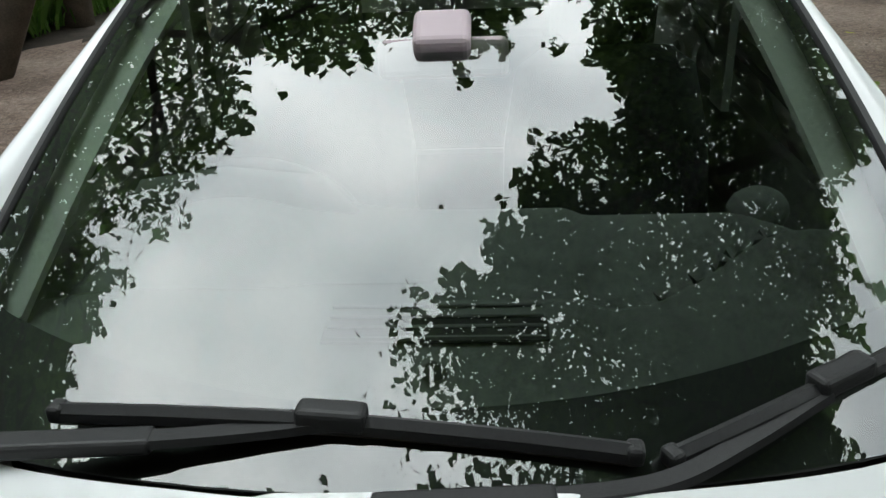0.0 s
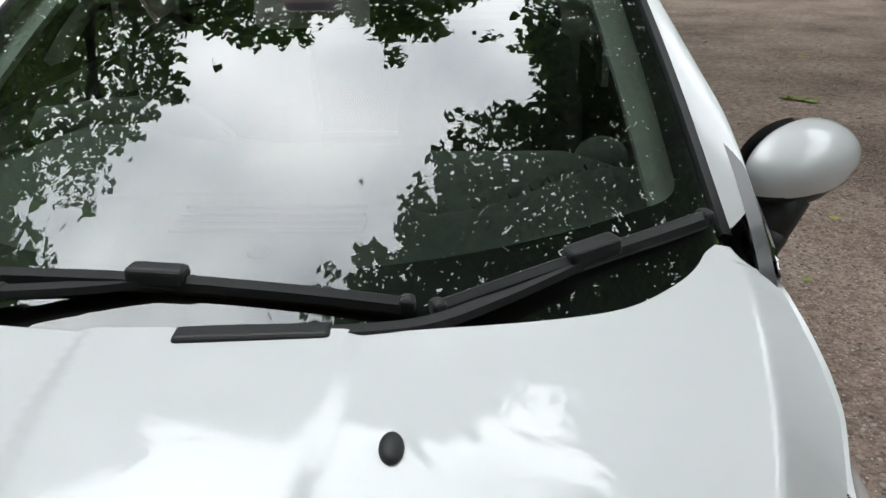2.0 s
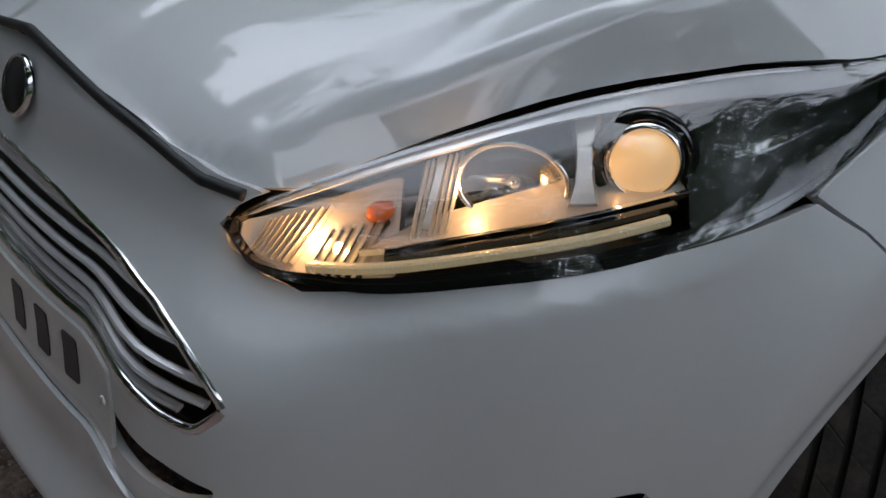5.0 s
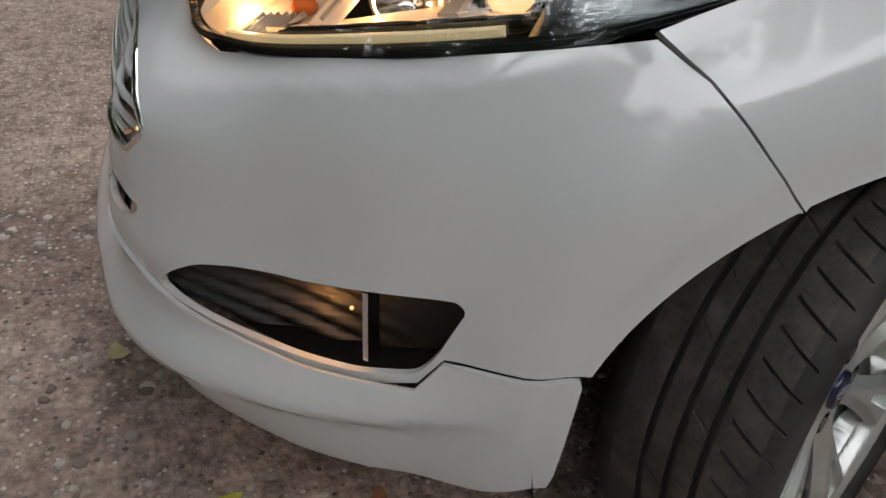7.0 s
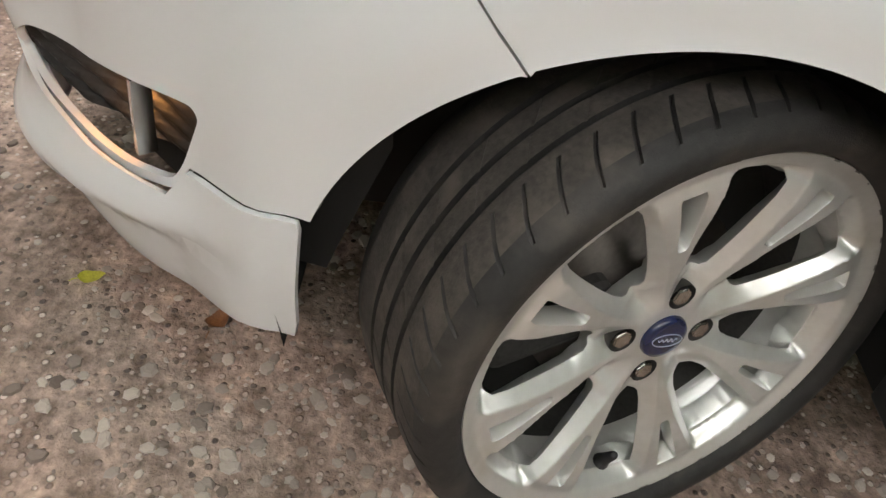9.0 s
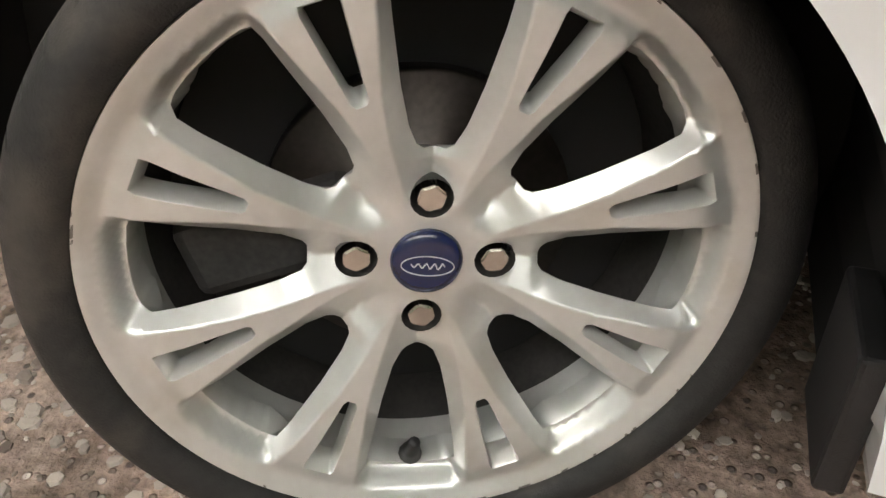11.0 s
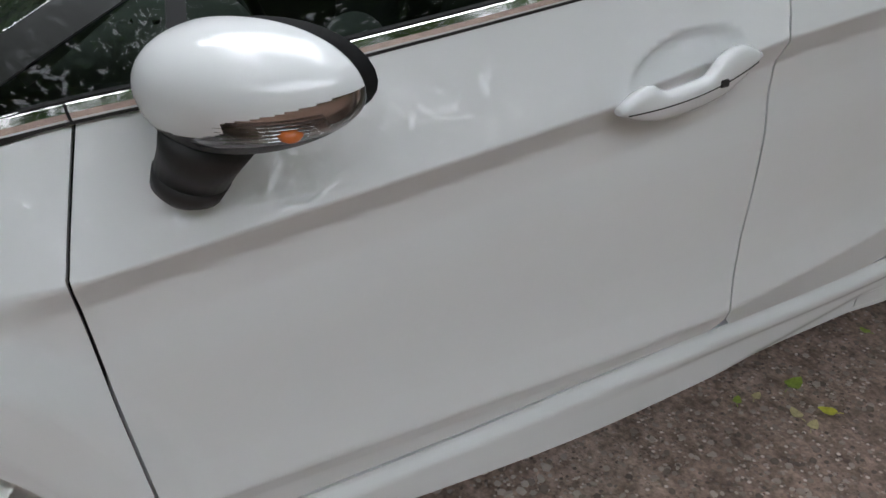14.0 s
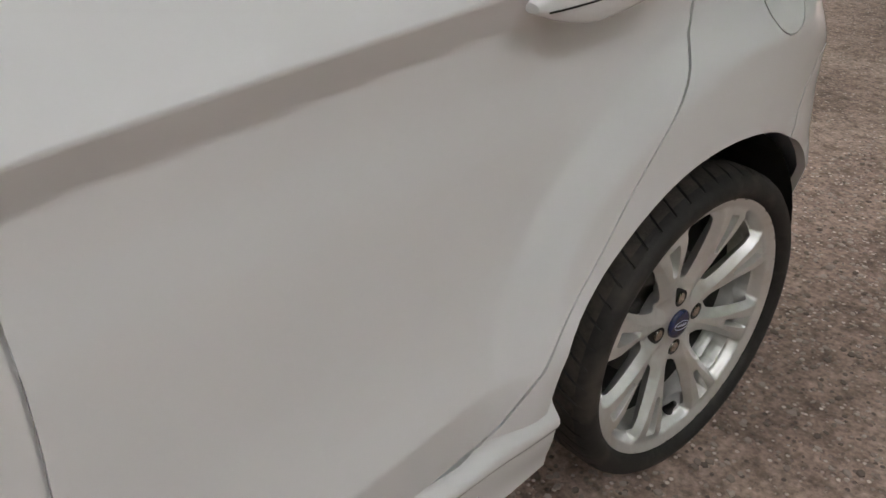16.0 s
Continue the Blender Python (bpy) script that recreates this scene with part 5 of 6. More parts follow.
# ---- door handles ----
def handle(sgn, y0, z0, key):
    """A bowed grab handle with a dark split line, its ends on the door skin."""
    n = 25
    pts, sc = [], []
    for k in range(n):
        t = k / (n - 1)
        y, z = y0 + 0.004 + 0.268 * t, z0 - 0.004 + 0.046 * t - 0.007 * math.sin(math.pi * t)
        x = 0.862 + 0.030 * math.sin(math.pi * min(1, max(0, 0.06 + 0.88 * t))) ** 0.6
        pts.append((sgn * x, y, z))
    bm = bmesh.new()
    rings = []
    for k, p in enumerate(pts):
        t = k / (n - 1)
        end = math.sin(math.pi * min(0.99, max(0.01, t))) ** 0.62
        hgt = (0.015 + 0.021 * ramp(t, 0.58, 0.67) + 0.018 * ramp(t, 0.31, 0.18)) * min(1, 1.5 * end)
        low = 0.030 * min(1, 1.15 * end)
        thick = (0.011 + 0.012 * ramp(t, 0.62, 0.8) + 0.012 * ramp(t, 0.25, 0.1)) * min(1, 1.3 * end)
        ring = []
        for a in np.linspace(0, 2 * math.pi, 16, endpoint=False):
            ca, sa = math.cos(a), math.sin(a)
            dx = 0.013 * ca if ca > 0 else thick * ca * 1.6
            ring.append(bm.verts.new((p[0] + sgn * dx, p[1], p[2] + (hgt if sa > 0 else low) * math.copysign(abs(sa) ** 0.8, sa))))
        rings.append(ring)
    for q0, q1 in zip(rings, rings[1:]):
        for k in range(16):
            bm.faces.new((q0[k], q0[(k + 1) % 16], q1[(k + 1) % 16], q1[k])).smooth = True
    bm.faces.new(rings[0])
    bm.faces.new(rings[-1])
    bmesh.ops.recalc_face_normals(bm, faces=bm.faces)
    root = part("door_handle", bm, PAINT, car)
    line = [(p[0] + sgn * 0.0128, p[1], p[2] - 0.004) for p in pts[1:-1]]
    part("handle_split", sweep(line, [(-0.0009, -0.0009), (0.0009, -0.0009), (0.0009, 0.0009), (-0.0009, 0.0009)]), SEAL, root)
    if key:
        k = pts[16]
        part("key_slot", block((0.008, 0.017, 0.013), (k[0] + sgn * 0.012, k[1], k[2] - 0.003), 0.003), SEAL, root)


for sgn in (1, -1):
    handle(sgn, 1.166, 0.860, True)
    handle(sgn, 2.02, 0.948, False)


# ---- wipers ----
def wiper(blade, joint, arm, label):
    root = part("wiper_blade", sweep(spline(blade, 8), [(-0.012, -0.012), (-0.003, -0.018), (0.004, -0.018), (0.013, -0.008), (0.011, 0.004), (0.002, 0.013), (-0.008, 0.008)], scale=None), PLASTIC, car, label)
    d = (Vector(blade[-1]) - Vector(blade[0])).normalized()
    rot = d.to_track_quat("X", "Z").to_matrix().to_4x4()
    part("blade_clip", block((0.085, 0.034, 0.030), m=Matrix.Translation(Vector(joint) + Vector((0, 0, 0.006))) @ rot, bevel=0.008, segs=3), PLASTIC, root)
    part("wiper_arm", sweep(spline(arm, 8), [(-0.013, -0.005), (0.013, -0.005), (0.011, 0.006), (-0.011, 0.006)]), PLASTIC, root)
    for e in (blade[0], blade[-1]):
        part("blade_end", block((0.022, 0.028, 0.026), m=Matrix.Translation(Vector(e)) @ rot, bevel=0.008, segs=3), PLASTIC, root)


wiper([(-0.455, 0.172, 0.992), (-0.28, 0.163, 0.992), (-0.10, 0.150, 0.990), (0.10, 0.133, 0.980), (0.236, 0.120, 0.970)], (-0.112, 0.152, 0.992), [(-0.60, 0.115, 0.985), (-0.46, 0.115, 0.985), (-0.30, 0.130, 0.984), (-0.19, 0.142, 0.986), (-0.112, 0.150, 0.992)], "long black wiper blade and arm")
wiper([(0.278, 0.116, 0.967), (0.38, 0.160, 0.985), (0.50, 0.218, 1.002), (0.60, 0.272, 1.012), (0.675, 0.318, 1.018)], (0.492, 0.214, 1.002), [(-0.055, 0.045, 0.962), (0.06, 0.050, 0.963), (0.14, 0.056, 0.962), (0.26, 0.080, 0.962), (0.36, 0.130, 0.975), (0.47, 0.196, 0.996)], "short black wiper blade and arm")
part("arm_cover", block((0.20, 0.036, 0.022), m=Matrix.Translation((0.045, 0.047, 0.962)) @ pose(0, 0, 0, 0, 0, 4), bevel=0.007, segs=3), PLASTIC, car)
part("arm_cover", block((0.24, 0.036, 0.022), m=Matrix.Translation((-0.44, 0.118, 0.985)) @ pose(0, 0, 0, 0, 2, 6), bevel=0.007, segs=3), PLASTIC, car)


# ---- cabin ----
def dash_at(x, y):
    """The top of the dashboard: vent shelf, deep groove and padded rear half."""
    groove = 0.415 + (0.30 * ramp(abs(x), 0.25, 0.66) if x > 0 else 0.06)
    z = 0.955 + 0.055 * ramp(y, 0.16, 0.40)
    z += 0.018 * ramp(y, groove, groove + 0.10) - 0.016 * math.exp(-((y - groove) / 0.008) ** 2)
    z -= 0.016 * ramp(abs(x), 0.20, 0.25) * (1 if x > 0 else 0.4)
    z += 0.07 * math.exp(-((x + 0.36) / 0.17) ** 2) * ramp(y, 0.46, 0.58)
    z -= 0.12 * ramp(y, 0.70, 0.78) + 0.02 * ramp(abs(x), 0.5, 0.7)
    return (x, y, z)


dash_o = [(x, 0.13 + 0.20 * (x / 0.66) ** 2) for x in np.linspace(-0.66, 0.66, 16)] + [(0.70, 0.55), (0.70, 0.78), (-0.70, 0.78), (-0.70, 0.55)]
dash = part("dashboard", lifted(dash_o, [], dash_at, 0.016, 0.05), DASH, car)
for k in range(4):
    part("vent_slat", block((0.30, 0.004, 0.010), m=Matrix.Translation((0.0, 0.318 + 0.022 * k, 1.0 + 0.004 * k)) @ pose(0, 0, 0, 35), bevel=0.001, segs=1), DASH, dash)
part("vent_well", block((0.31, 0.092, 0.004), m=Matrix.Translation((0.0, 0.352, 1.0035)) @ pose(0, 0, 0, 3), bevel=0.001, segs=1), SEAL, dash)
part("light_sensor", lathe([(0.012, 0.0), (0.010, 0.008), (0.004, 0.012), (0.001, 0.018), (-0.004, 0.019)], 24), SEAL, dash).matrix_local = Matrix.Translation((0.0, 0.262, 0.985)) @ pose(0, 0, 0, 0, -90, 0)
part("instrument_hood", sweep([(-0.53, 0.66, 1.02), (-0.50, 0.65, 1.07), (-0.36, 0.64, 1.09), (-0.22, 0.65, 1.07), (-0.19, 0.66, 1.02)], circle(0.05, 10, 0.02), up=(0, 1, 0)), DASH, dash)
wheel_ring = [(-0.36 + 0.185 * math.cos(a), 0.83 - 0.075 * math.sin(a), 0.93 + 0.17 * math.sin(a)) for a in np.linspace(0, 2 * math.pi, 40, endpoint=False)]
sw = part("steering_wheel", sweep(wheel_ring, circle(0.016, 10), closed=True, up=(0, 0.9, 0.4)), SEAL, car)
part("steering_hub", blob(Matrix.Translation((-0.36, 0.83, 0.93)) @ Matrix.Diagonal((0.09, 0.035, 0.075, 1))), SEAL, sw)
for sx in (0.36, -0.36):
    seat = part("seat_back", sweep([(sx, 1.22, 0.55), (sx, 1.25, 0.75), (sx, 1.31, 0.95), (sx, 1.37, 1.12), (sx, 1.39, 1.16)], [(-0.25, -0.07), (-0.19, -0.06), (0.19, -0.06), (0.25, -0.07), (0.25, 0.05), (0.18, 0.07), (-0.18, 0.07), (-0.25, 0.05)], scale=[1, 1, 0.98, 0.86, 0.6], up=(0, -1, 0)), CLOTH, car, "dark cloth front seat seen through the windscreen")
    part("headrest", block((0.26, 0.10, 0.19), m=Matrix.Translation((sx, 1.40, 1.26)) @ pose(0, 0, 0, 12), bevel=0.045, segs=4), CLOTH, seat)
    part("seat_cushion", block((0.50, 0.50, 0.16), (sx, 1.05, 0.55), 0.05, 3), CLOTH, seat)
part("rear_bench", block((1.25, 0.16, 0.62), m=Matrix.Translation((0, 2.15, 0.85)) @ pose(0, 0, 0, 14), bevel=0.05, segs=3), CLOTH, car)
part("cabin_floor", block((1.40, 2.0, 0.04), (0, 1.5, 0.40), 0.0), SEAM, car)
part("bulkhead", block((1.36, 0.03, 0.50), (0, 0.36, 0.68), 0.0), SEAM, car)
part("headlining", lifted([(x * 0.985, y) for x, y in roof_o], [], lambda x, y: (x, y, roof_at(x, y)[2] - 0.035), 0.06, 0), LINING, car)
rv = part("interior_mirror", block((0.23, 0.035, 0.07), m=Matrix.Translation((0.0, 0.80, 1.275)) @ pose(0, 0, 0, -12), bevel=0.014, segs=3), MOUNT, car)
part("mirror_mount", block((0.10, 0.05, 0.09), m=Matrix.Translation((0.0, 0.80, 1.315)) @ pose(0, 0, 0, -60), bevel=0.014, segs=3), MOUNT, rv)
for sgn in (1, -1):
    pts = [tuple(np.array(glass_at(sgn * 0.655, v)) + np.array((0, 0.020, -0.026))) for v in np.linspace(0.08, 0.97, 14)]
    part("pillar_trim", sweep(pts, [(-0.042, -0.01), (0.042, -0.01), (0.045, 0.004), (-0.045, 0.004)], up=(0.2 * sgn, -0.45, 0.85)), LINING, car, "pale inner pillar trim")
    part("door_card", block((0.03, 1.9, 0.42), (sgn * 0.745, 1.42, 0.76), 0.01), DASH, car)
    pts = [(sgn * 0.69, 1.50, z) for z in np.linspace(0.98, 1.38, 5)]
    part("centre_pillar_trim", sweep(pts, [(-0.06, -0.01), (0.06, -0.01), (0.06, 0.01), (-0.06, 0.01)], up=(1, 0, 0)), LINING, car)
    part("sun_visor", block((0.36, 0.14, 0.018), m=Matrix.Translation((sgn * 0.34, 1.14, 1.385)) @ pose(0, 0, 0, 12), bevel=0.008), LINING, car)
    part("dash_speaker", blob(Matrix.Translation((sgn * 0.60, 0.86, 0.945)) @ Matrix.Diagonal((0.06, 0.05, 0.05, 1))), DASH, car)


# ---- the ground ----
def tarmac():
    m = bpy.data.materials.new("worn_tarmac")
    m.use_nodes = True
    nt = m.node_tree
    b = nt.nodes["Principled BSDF"]
    co = nt.nodes.new("ShaderNodeTexCoord")
    def noise_node(scale, detail=4, rough=0.6):
        n = nt.nodes.new("ShaderNodeTexNoise")
        n.inputs["Scale"].default_value, n.inputs["Detail"].default_value, n.inputs["Roughness"].default_value = scale, detail, rough
        nt.links.new(co.outputs["Object"], n.inputs["Vector"])
        return n
    def ramp_node(src, stops):
        r = nt.nodes.new("ShaderNodeValToRGB")
        r.color_ramp.elements[0].position, r.color_ramp.elements[0].color = stops[0][0], (*stops[0][1], 1)
        r.color_ramp.elements[1].position, r.color_ramp.elements[1].color = stops[-1][0], (*stops[-1][1], 1)
        for p, c in stops[1:-1]:
            e = r.color_ramp.elements.new(p)
            e.color = (*c, 1)
        nt.links.new(src, r.inputs[0])
        return r
    def blend(fac, a, c, mode="MIX"):
        x = nt.nodes.new("ShaderNodeMix")
        x.data_type, x.blend_type = "RGBA", mode
        if isinstance(fac, float):
            x.inputs["Factor"].default_value = fac
        else:
            nt.links.new(fac, x.inputs["Factor"])
        nt.links.new(a, x.inputs["A"])
        nt.links.new(c, x.inputs["B"])
        return x.outputs["Result"]
    patches = noise_node(0.9, 5)
    fine = noise_node(60, 5)
    base = ramp_node(patches.outputs["Fac"], [(0.30, (0.19, 0.135, 0.112)), (0.46, (0.37, 0.27, 0.224)), (0.60, (0.51, 0.39, 0.33)), (0.8, (0.58, 0.465, 0.41))])
    grit = ramp_node(fine.outputs["Fac"], [(0.3, (0.45, 0.45, 0.45)), (0.7, (1.25, 1.22, 1.2))])
    col = blend(1.0, base.outputs[0], grit.outputs[0], "MULTIPLY")
    mid = noise_node(17, 6, 0.65)
    clods = ramp_node(mid.outputs["Fac"], [(0.34, (0.50, 0.47, 0.45)), (0.5, (0.95, 0.95, 0.95)), (0.68, (1.32, 1.30, 1.28))])
    col = blend(1.0, col, clods.outputs[0], "MULTIPLY")
    vo = nt.nodes.new("ShaderNodeTexVoronoi")
    vo.inputs["Scale"].default_value = 75
    nt.links.new(co.outputs["Object"], vo.inputs["Vector"])
    stone = ramp_node(vo.outputs["Distance"], [(0.28, (1, 1, 1)), (0.42, (0, 0, 0))])
    sep = nt.nodes.new("ShaderNodeSeparateColor")
    nt.links.new(vo.outputs["Color"], sep.inputs[0])
    pick = ramp_node(sep.outputs[0], [(0.45, (0, 0, 0)), (0.62, (1, 1, 1))])
    mask = nt.nodes.new("ShaderNodeMath")
    mask.operation = "MULTIPLY"
    nt.links.new(stone.outputs[0], mask.inputs[0])
    nt.links.new(pick.outputs[0], mask.inputs[1])
    tint = ramp_node(sep.outputs[1], [(0.1, (0.13, 0.10, 0.09)), (0.6, (0.48, 0.37, 0.315)), (0.95, (0.72, 0.62, 0.56))])
    col = blend(mask.outputs[0], col, tint.outputs[0])
    nt.links.new(col, b.inputs["Base Color"])
    b.inputs["Roughness"].default_value = 0.85
    bp = nt.nodes.new("ShaderNodeBump")
    bp.inputs["Strength"].default_value, bp.inputs["Distance"].default_value = 0.9, 0.006
    ad = nt.nodes.new("ShaderNodeMath")
    ad.operation = "ADD"
    nt.links.new(fine.outputs["Fac"], ad.inputs[0])
    nt.links.new(mask.outputs[0], ad.inputs[1])
    rough = nt.nodes.new("ShaderNodeMath")
    rough.operation = "MULTIPLY_ADD"
    rough.inputs[1].default_value = 2.2
    nt.links.new(mid.outputs["Fac"], rough.inputs[0])
    nt.links.new(ad.outputs[0], rough.inputs[2])
    nt.links.new(rough.outputs[0], bp.inputs["Height"])
    nt.links.new(bp.outputs[0], b.inputs["Normal"])
    return m


def plain(name, x0, x1, y0, y1, z, nx, ny, wave=0.0):
    bm = bmesh.new()
    rows = [[bm.verts.new((x0 + (x1 - x0) * i / nx, y0 + (y1 - y0) * j / ny, z + (wave * noise.noise((i * 0.7, j * 0.7, 3)) if wave else 0))) for i in range(nx + 1)] for j in range(ny + 1)]
    for j in range(ny):
        for i in range(nx):
            bm.faces.new((rows[j][i], rows[j][i + 1], rows[j + 1][i + 1], rows[j + 1][i]))
    return bm


TARMAC = tarmac()
tagged(part("ground", plain("ground", -400, 400, -400, 400, 0, 4, 4), TARMAC), "brown worn tarmac track with pale chippings", "ground", kind="structure")

# ---- trees ----
BARK = material("bark", (0.075, 0.060, 0.045), 0.9, vary=0.4, scale=8, bump=0.8, bump_scale=40)


def leaf_material(name, dark, light):
    m = bpy.data.materials.new(name)
    m.use_nodes = True
    nt = m.node_tree
    b = nt.nodes["Principled BSDF"]
    g = nt.nodes.new("ShaderNodeNewGeometry")
    r = nt.nodes.new("ShaderNodeValToRGB")
    r.color_ramp.elements[0].color, r.color_ramp.elements[1].color = (*dark, 1), (*light, 1)
    nt.links.new(g.outputs["Random Per Island"], r.inputs[0])
    nt.links.new(r.outputs[0], b.inputs["Base Color"])
    b.inputs["Roughness"].default_value = 0.55
    tr, mx = nt.nodes.new("ShaderNodeBsdfTranslucent"), nt.nodes.new("ShaderNodeMixShader")
    nt.links.new(r.outputs[0], tr.inputs["Color"])
    mx.inputs[0].default_value = 0.48
    out = nt.nodes["Material Output"]
    nt.links.new(b.outputs[0], mx.inputs[1])
    nt.links.new(tr.outputs[0], mx.inputs[2])
    nt.links.new(mx.outputs[0], out.inputs[0])
    return m


LEAF = leaf_material("oak_leaf", (0.035, 0.07, 0.016), (0.11, 0.17, 0.045))
HEDGE = leaf_material("hedge_leaf", (0.03, 0.075, 0.012), (0.10, 0.19, 0.04))


# the opening in the canopy above the car, at a height of 7 m
GAP_RIM = [(-1.9, -0.9), (-1.1, -0.1), (-0.5, 0.7), (-0.2, 1.4), (0.9, 2.1), (1.75, 2.9), (1.6, 3.7), (2.3, 4.6), (1.2, 4.9), (-0.2, 4.2), (-1.1, 4.1), (-2.0, 4.5), (-2.9, 4.3), (-3.5, 3.4), (-3.7, 2.5), (-5.0, 2.0), (-5.6, 1.0), (-6.4, -0.5), (-5.0, -2.6)]

# a second opening, added in the unseen leaves to brighten the doors
SIDE_RIM = [(5.0, -6.0), (5.5, -3.0), (5.0, 0.0), (5.2, 3.0), (4.9, 6.0), (6.0, 9.0), (9.0, 8.0), (9.6, 3.0), (8.8, -1.0), (9.4, -5.0), (7.0, -7.0)]


def pruned(p, rng):
    """Which points stay: none in the cone of open sky over the car, with a ragged rim."""
    eye = np.array((0.0, 0.4, 1.1))
    d = p - eye
    q = eye[:2] + d[:, :2] * (5.9 / np.maximum(d[:, 2:3], 0.3))
    q = q + 0.35 * np.sin(q[:, ::-1] * 2.9 + 1.3) + 0.20 * np.sin(q * 7.7 + q[:, ::-1] * 3.1) + 0.17 * np.sin(q[:, ::-1] * 17.0 + q * 6.0)
    q = q + 0.09 * np.sin(q * 37.0 + q[:, ::-1] * 23.0)
    return ~((inside_poly(q, GAP_RIM) | inside_poly(q, SIDE_RIM)) & (d[:, 2] > 1.5))


def leaf_cloud(centres, rng, per, spread, size, floor=1.9):
    """Many lobed leaves strewn round the twig ends; one mesh."""
    shape = np.array([(0, -0.5), (0.38, -0.05), (0.12, 0.20), (0.03, 0.54), (-0.36, 0.10)])
    c = np.repeat(np.array(centres), per, 0)
    n = len(c)
    p = c + rng.normal(0, spread, (n, 3)) * (1, 1, 0.6)
    p = p[pruned(p, rng)]
    p = p[p[:, 2] > floor]
    n = len(p)
    nrm = rng.normal(0, 1, (n, 3)) + (0, 0, 0.8)
    nrm /= np.linalg.norm(nrm, axis=1)[:, None]
    a = np.cross(nrm, rng.normal(0, 1, (n, 3)))
    a /= np.linalg.norm(a, axis=1)[:, None]
    b = np.cross(nrm, a)
    s = size * rng.uniform(0.6, 1.25, n)
    k = len(shape)
    v = p[:, None] + (a[:, None] * shape[None, :, 0:1] + b[:, None] * shape[None, :, 1:2]) * s[:, None, None]
    me = bpy.data.meshes.new("crown")
    me.vertices.add(n * k)
    me.vertices.foreach_set("co", v.ravel())
    me.loops.add(n * k)
    me.loops.foreach_set("vertex_index", np.arange(n * k, dtype=np.int32))
    me.polygons.add(n)
    me.polygons.foreach_set("loop_start", np.arange(0, n * k, k, dtype=np.int32))
    me.polygons.foreach_set("loop_total", np.full(n, k, dtype=np.int32))
    me.update(calc_edges=True)
    return me


def grow(rng, p, d, length, radius, depth, segs, tips):
    """A limb that tapers, bends and forks; ends give the twigs."""
    pts = [np.array(p, float)]
    d = np.array(d, float)
    for k in range(4):
        d = d + rng.normal(0, 0.14, 3) + np.array((0, 0, 0.03))
        d /= np.linalg.norm(d)
        pts.append(pts[-1] + d * length / 4)
    segs.append((pts, radius, radius * 0.6))
    if depth <= 2:
        tips += [pts[2], pts[3]]
    tips.append(pts[-1])
    if depth > 0:
        for k in range(3 if depth > 1 else 3):
            e = d + rng.normal(0, 0.62, 3)
            e[2] = e[2] * 0.7 + 0.05
            e /= np.linalg.norm(e)
            grow(rng, pts[-1] if k else pts[-2], e, length * rng.uniform(0.6, 0.8), radius * 0.6, depth - 1, segs, tips)


def tree(seed, at, height, lean, spread, label, crown_mat=LEAF, leaf=0.085, per=46):
    rng = np.random.default_rng(seed)
    segs, tips = [], []
    trunk_top = np.array((lean[0] * 0.3, lean[1] * 0.3, height * 0.34))
    segs.append(([np.zeros(3), trunk_top * 0.5 + rng.normal(0, 0.05, 3), trunk_top], 0.24, 0.18))
    for k in range(6):
        a = 2 * math.pi * (k + rng.uniform(-0.3, 0.3)) / 6
        e = np.array((math.cos(a) * spread + lean[0] * 0.12, math.sin(a) * spread + lean[1] * 0.12, rng.uniform(0.35, 1.0)))
        e /= np.linalg.norm(e)
        grow(rng, trunk_top * rng.uniform(0.7, 1.0), e, height * 0.24, 0.11, 3, segs, tips)
    root = thing("tree", label, "tree", "trees over the track", at=at)
    bm = bmesh.new()
    keep = [pruned(np.array(pts) + np.array(at), rng).all() for pts, _, _ in segs]
    for (pts, r0, r1), ok in zip(segs, keep):
        if not ok:
            continue
        rings = []
        for i, p in enumerate(pts):
            t = i / (len(pts) - 1)
            dd = Vector(pts[min(i + 1, len(pts) - 1)] - pts[max(i - 1, 0)]).normalized()
            s = dd.orthogonal().normalized()
            u = dd.cross(s)
            n = 9 if r0 > 0.08 else 5
            rr = r0 + (r1 - r0) * t
            rings.append([bm.verts.new(Vector(p) + s * rr * math.cos(2 * math.pi * k / n) + u * rr * math.sin(2 * math.pi * k / n)) for k in range(n)])
        for q0, q1 in zip(rings, rings[1:]):
            n = len(q0)
            for k in range(n):
                f = bm.faces.new((q0[k], q0[(k + 1) % n], q1[(k + 1) % n], q1[k]))
                f.smooth = True
    part("trunk", bm, BARK, root)
    part("crown", leaf_cloud(np.array(tips) + np.array(at), rng, per, 0.30, leaf), crown_mat, root).matrix_local = Matrix.Translation(-Vector(at))
    return root


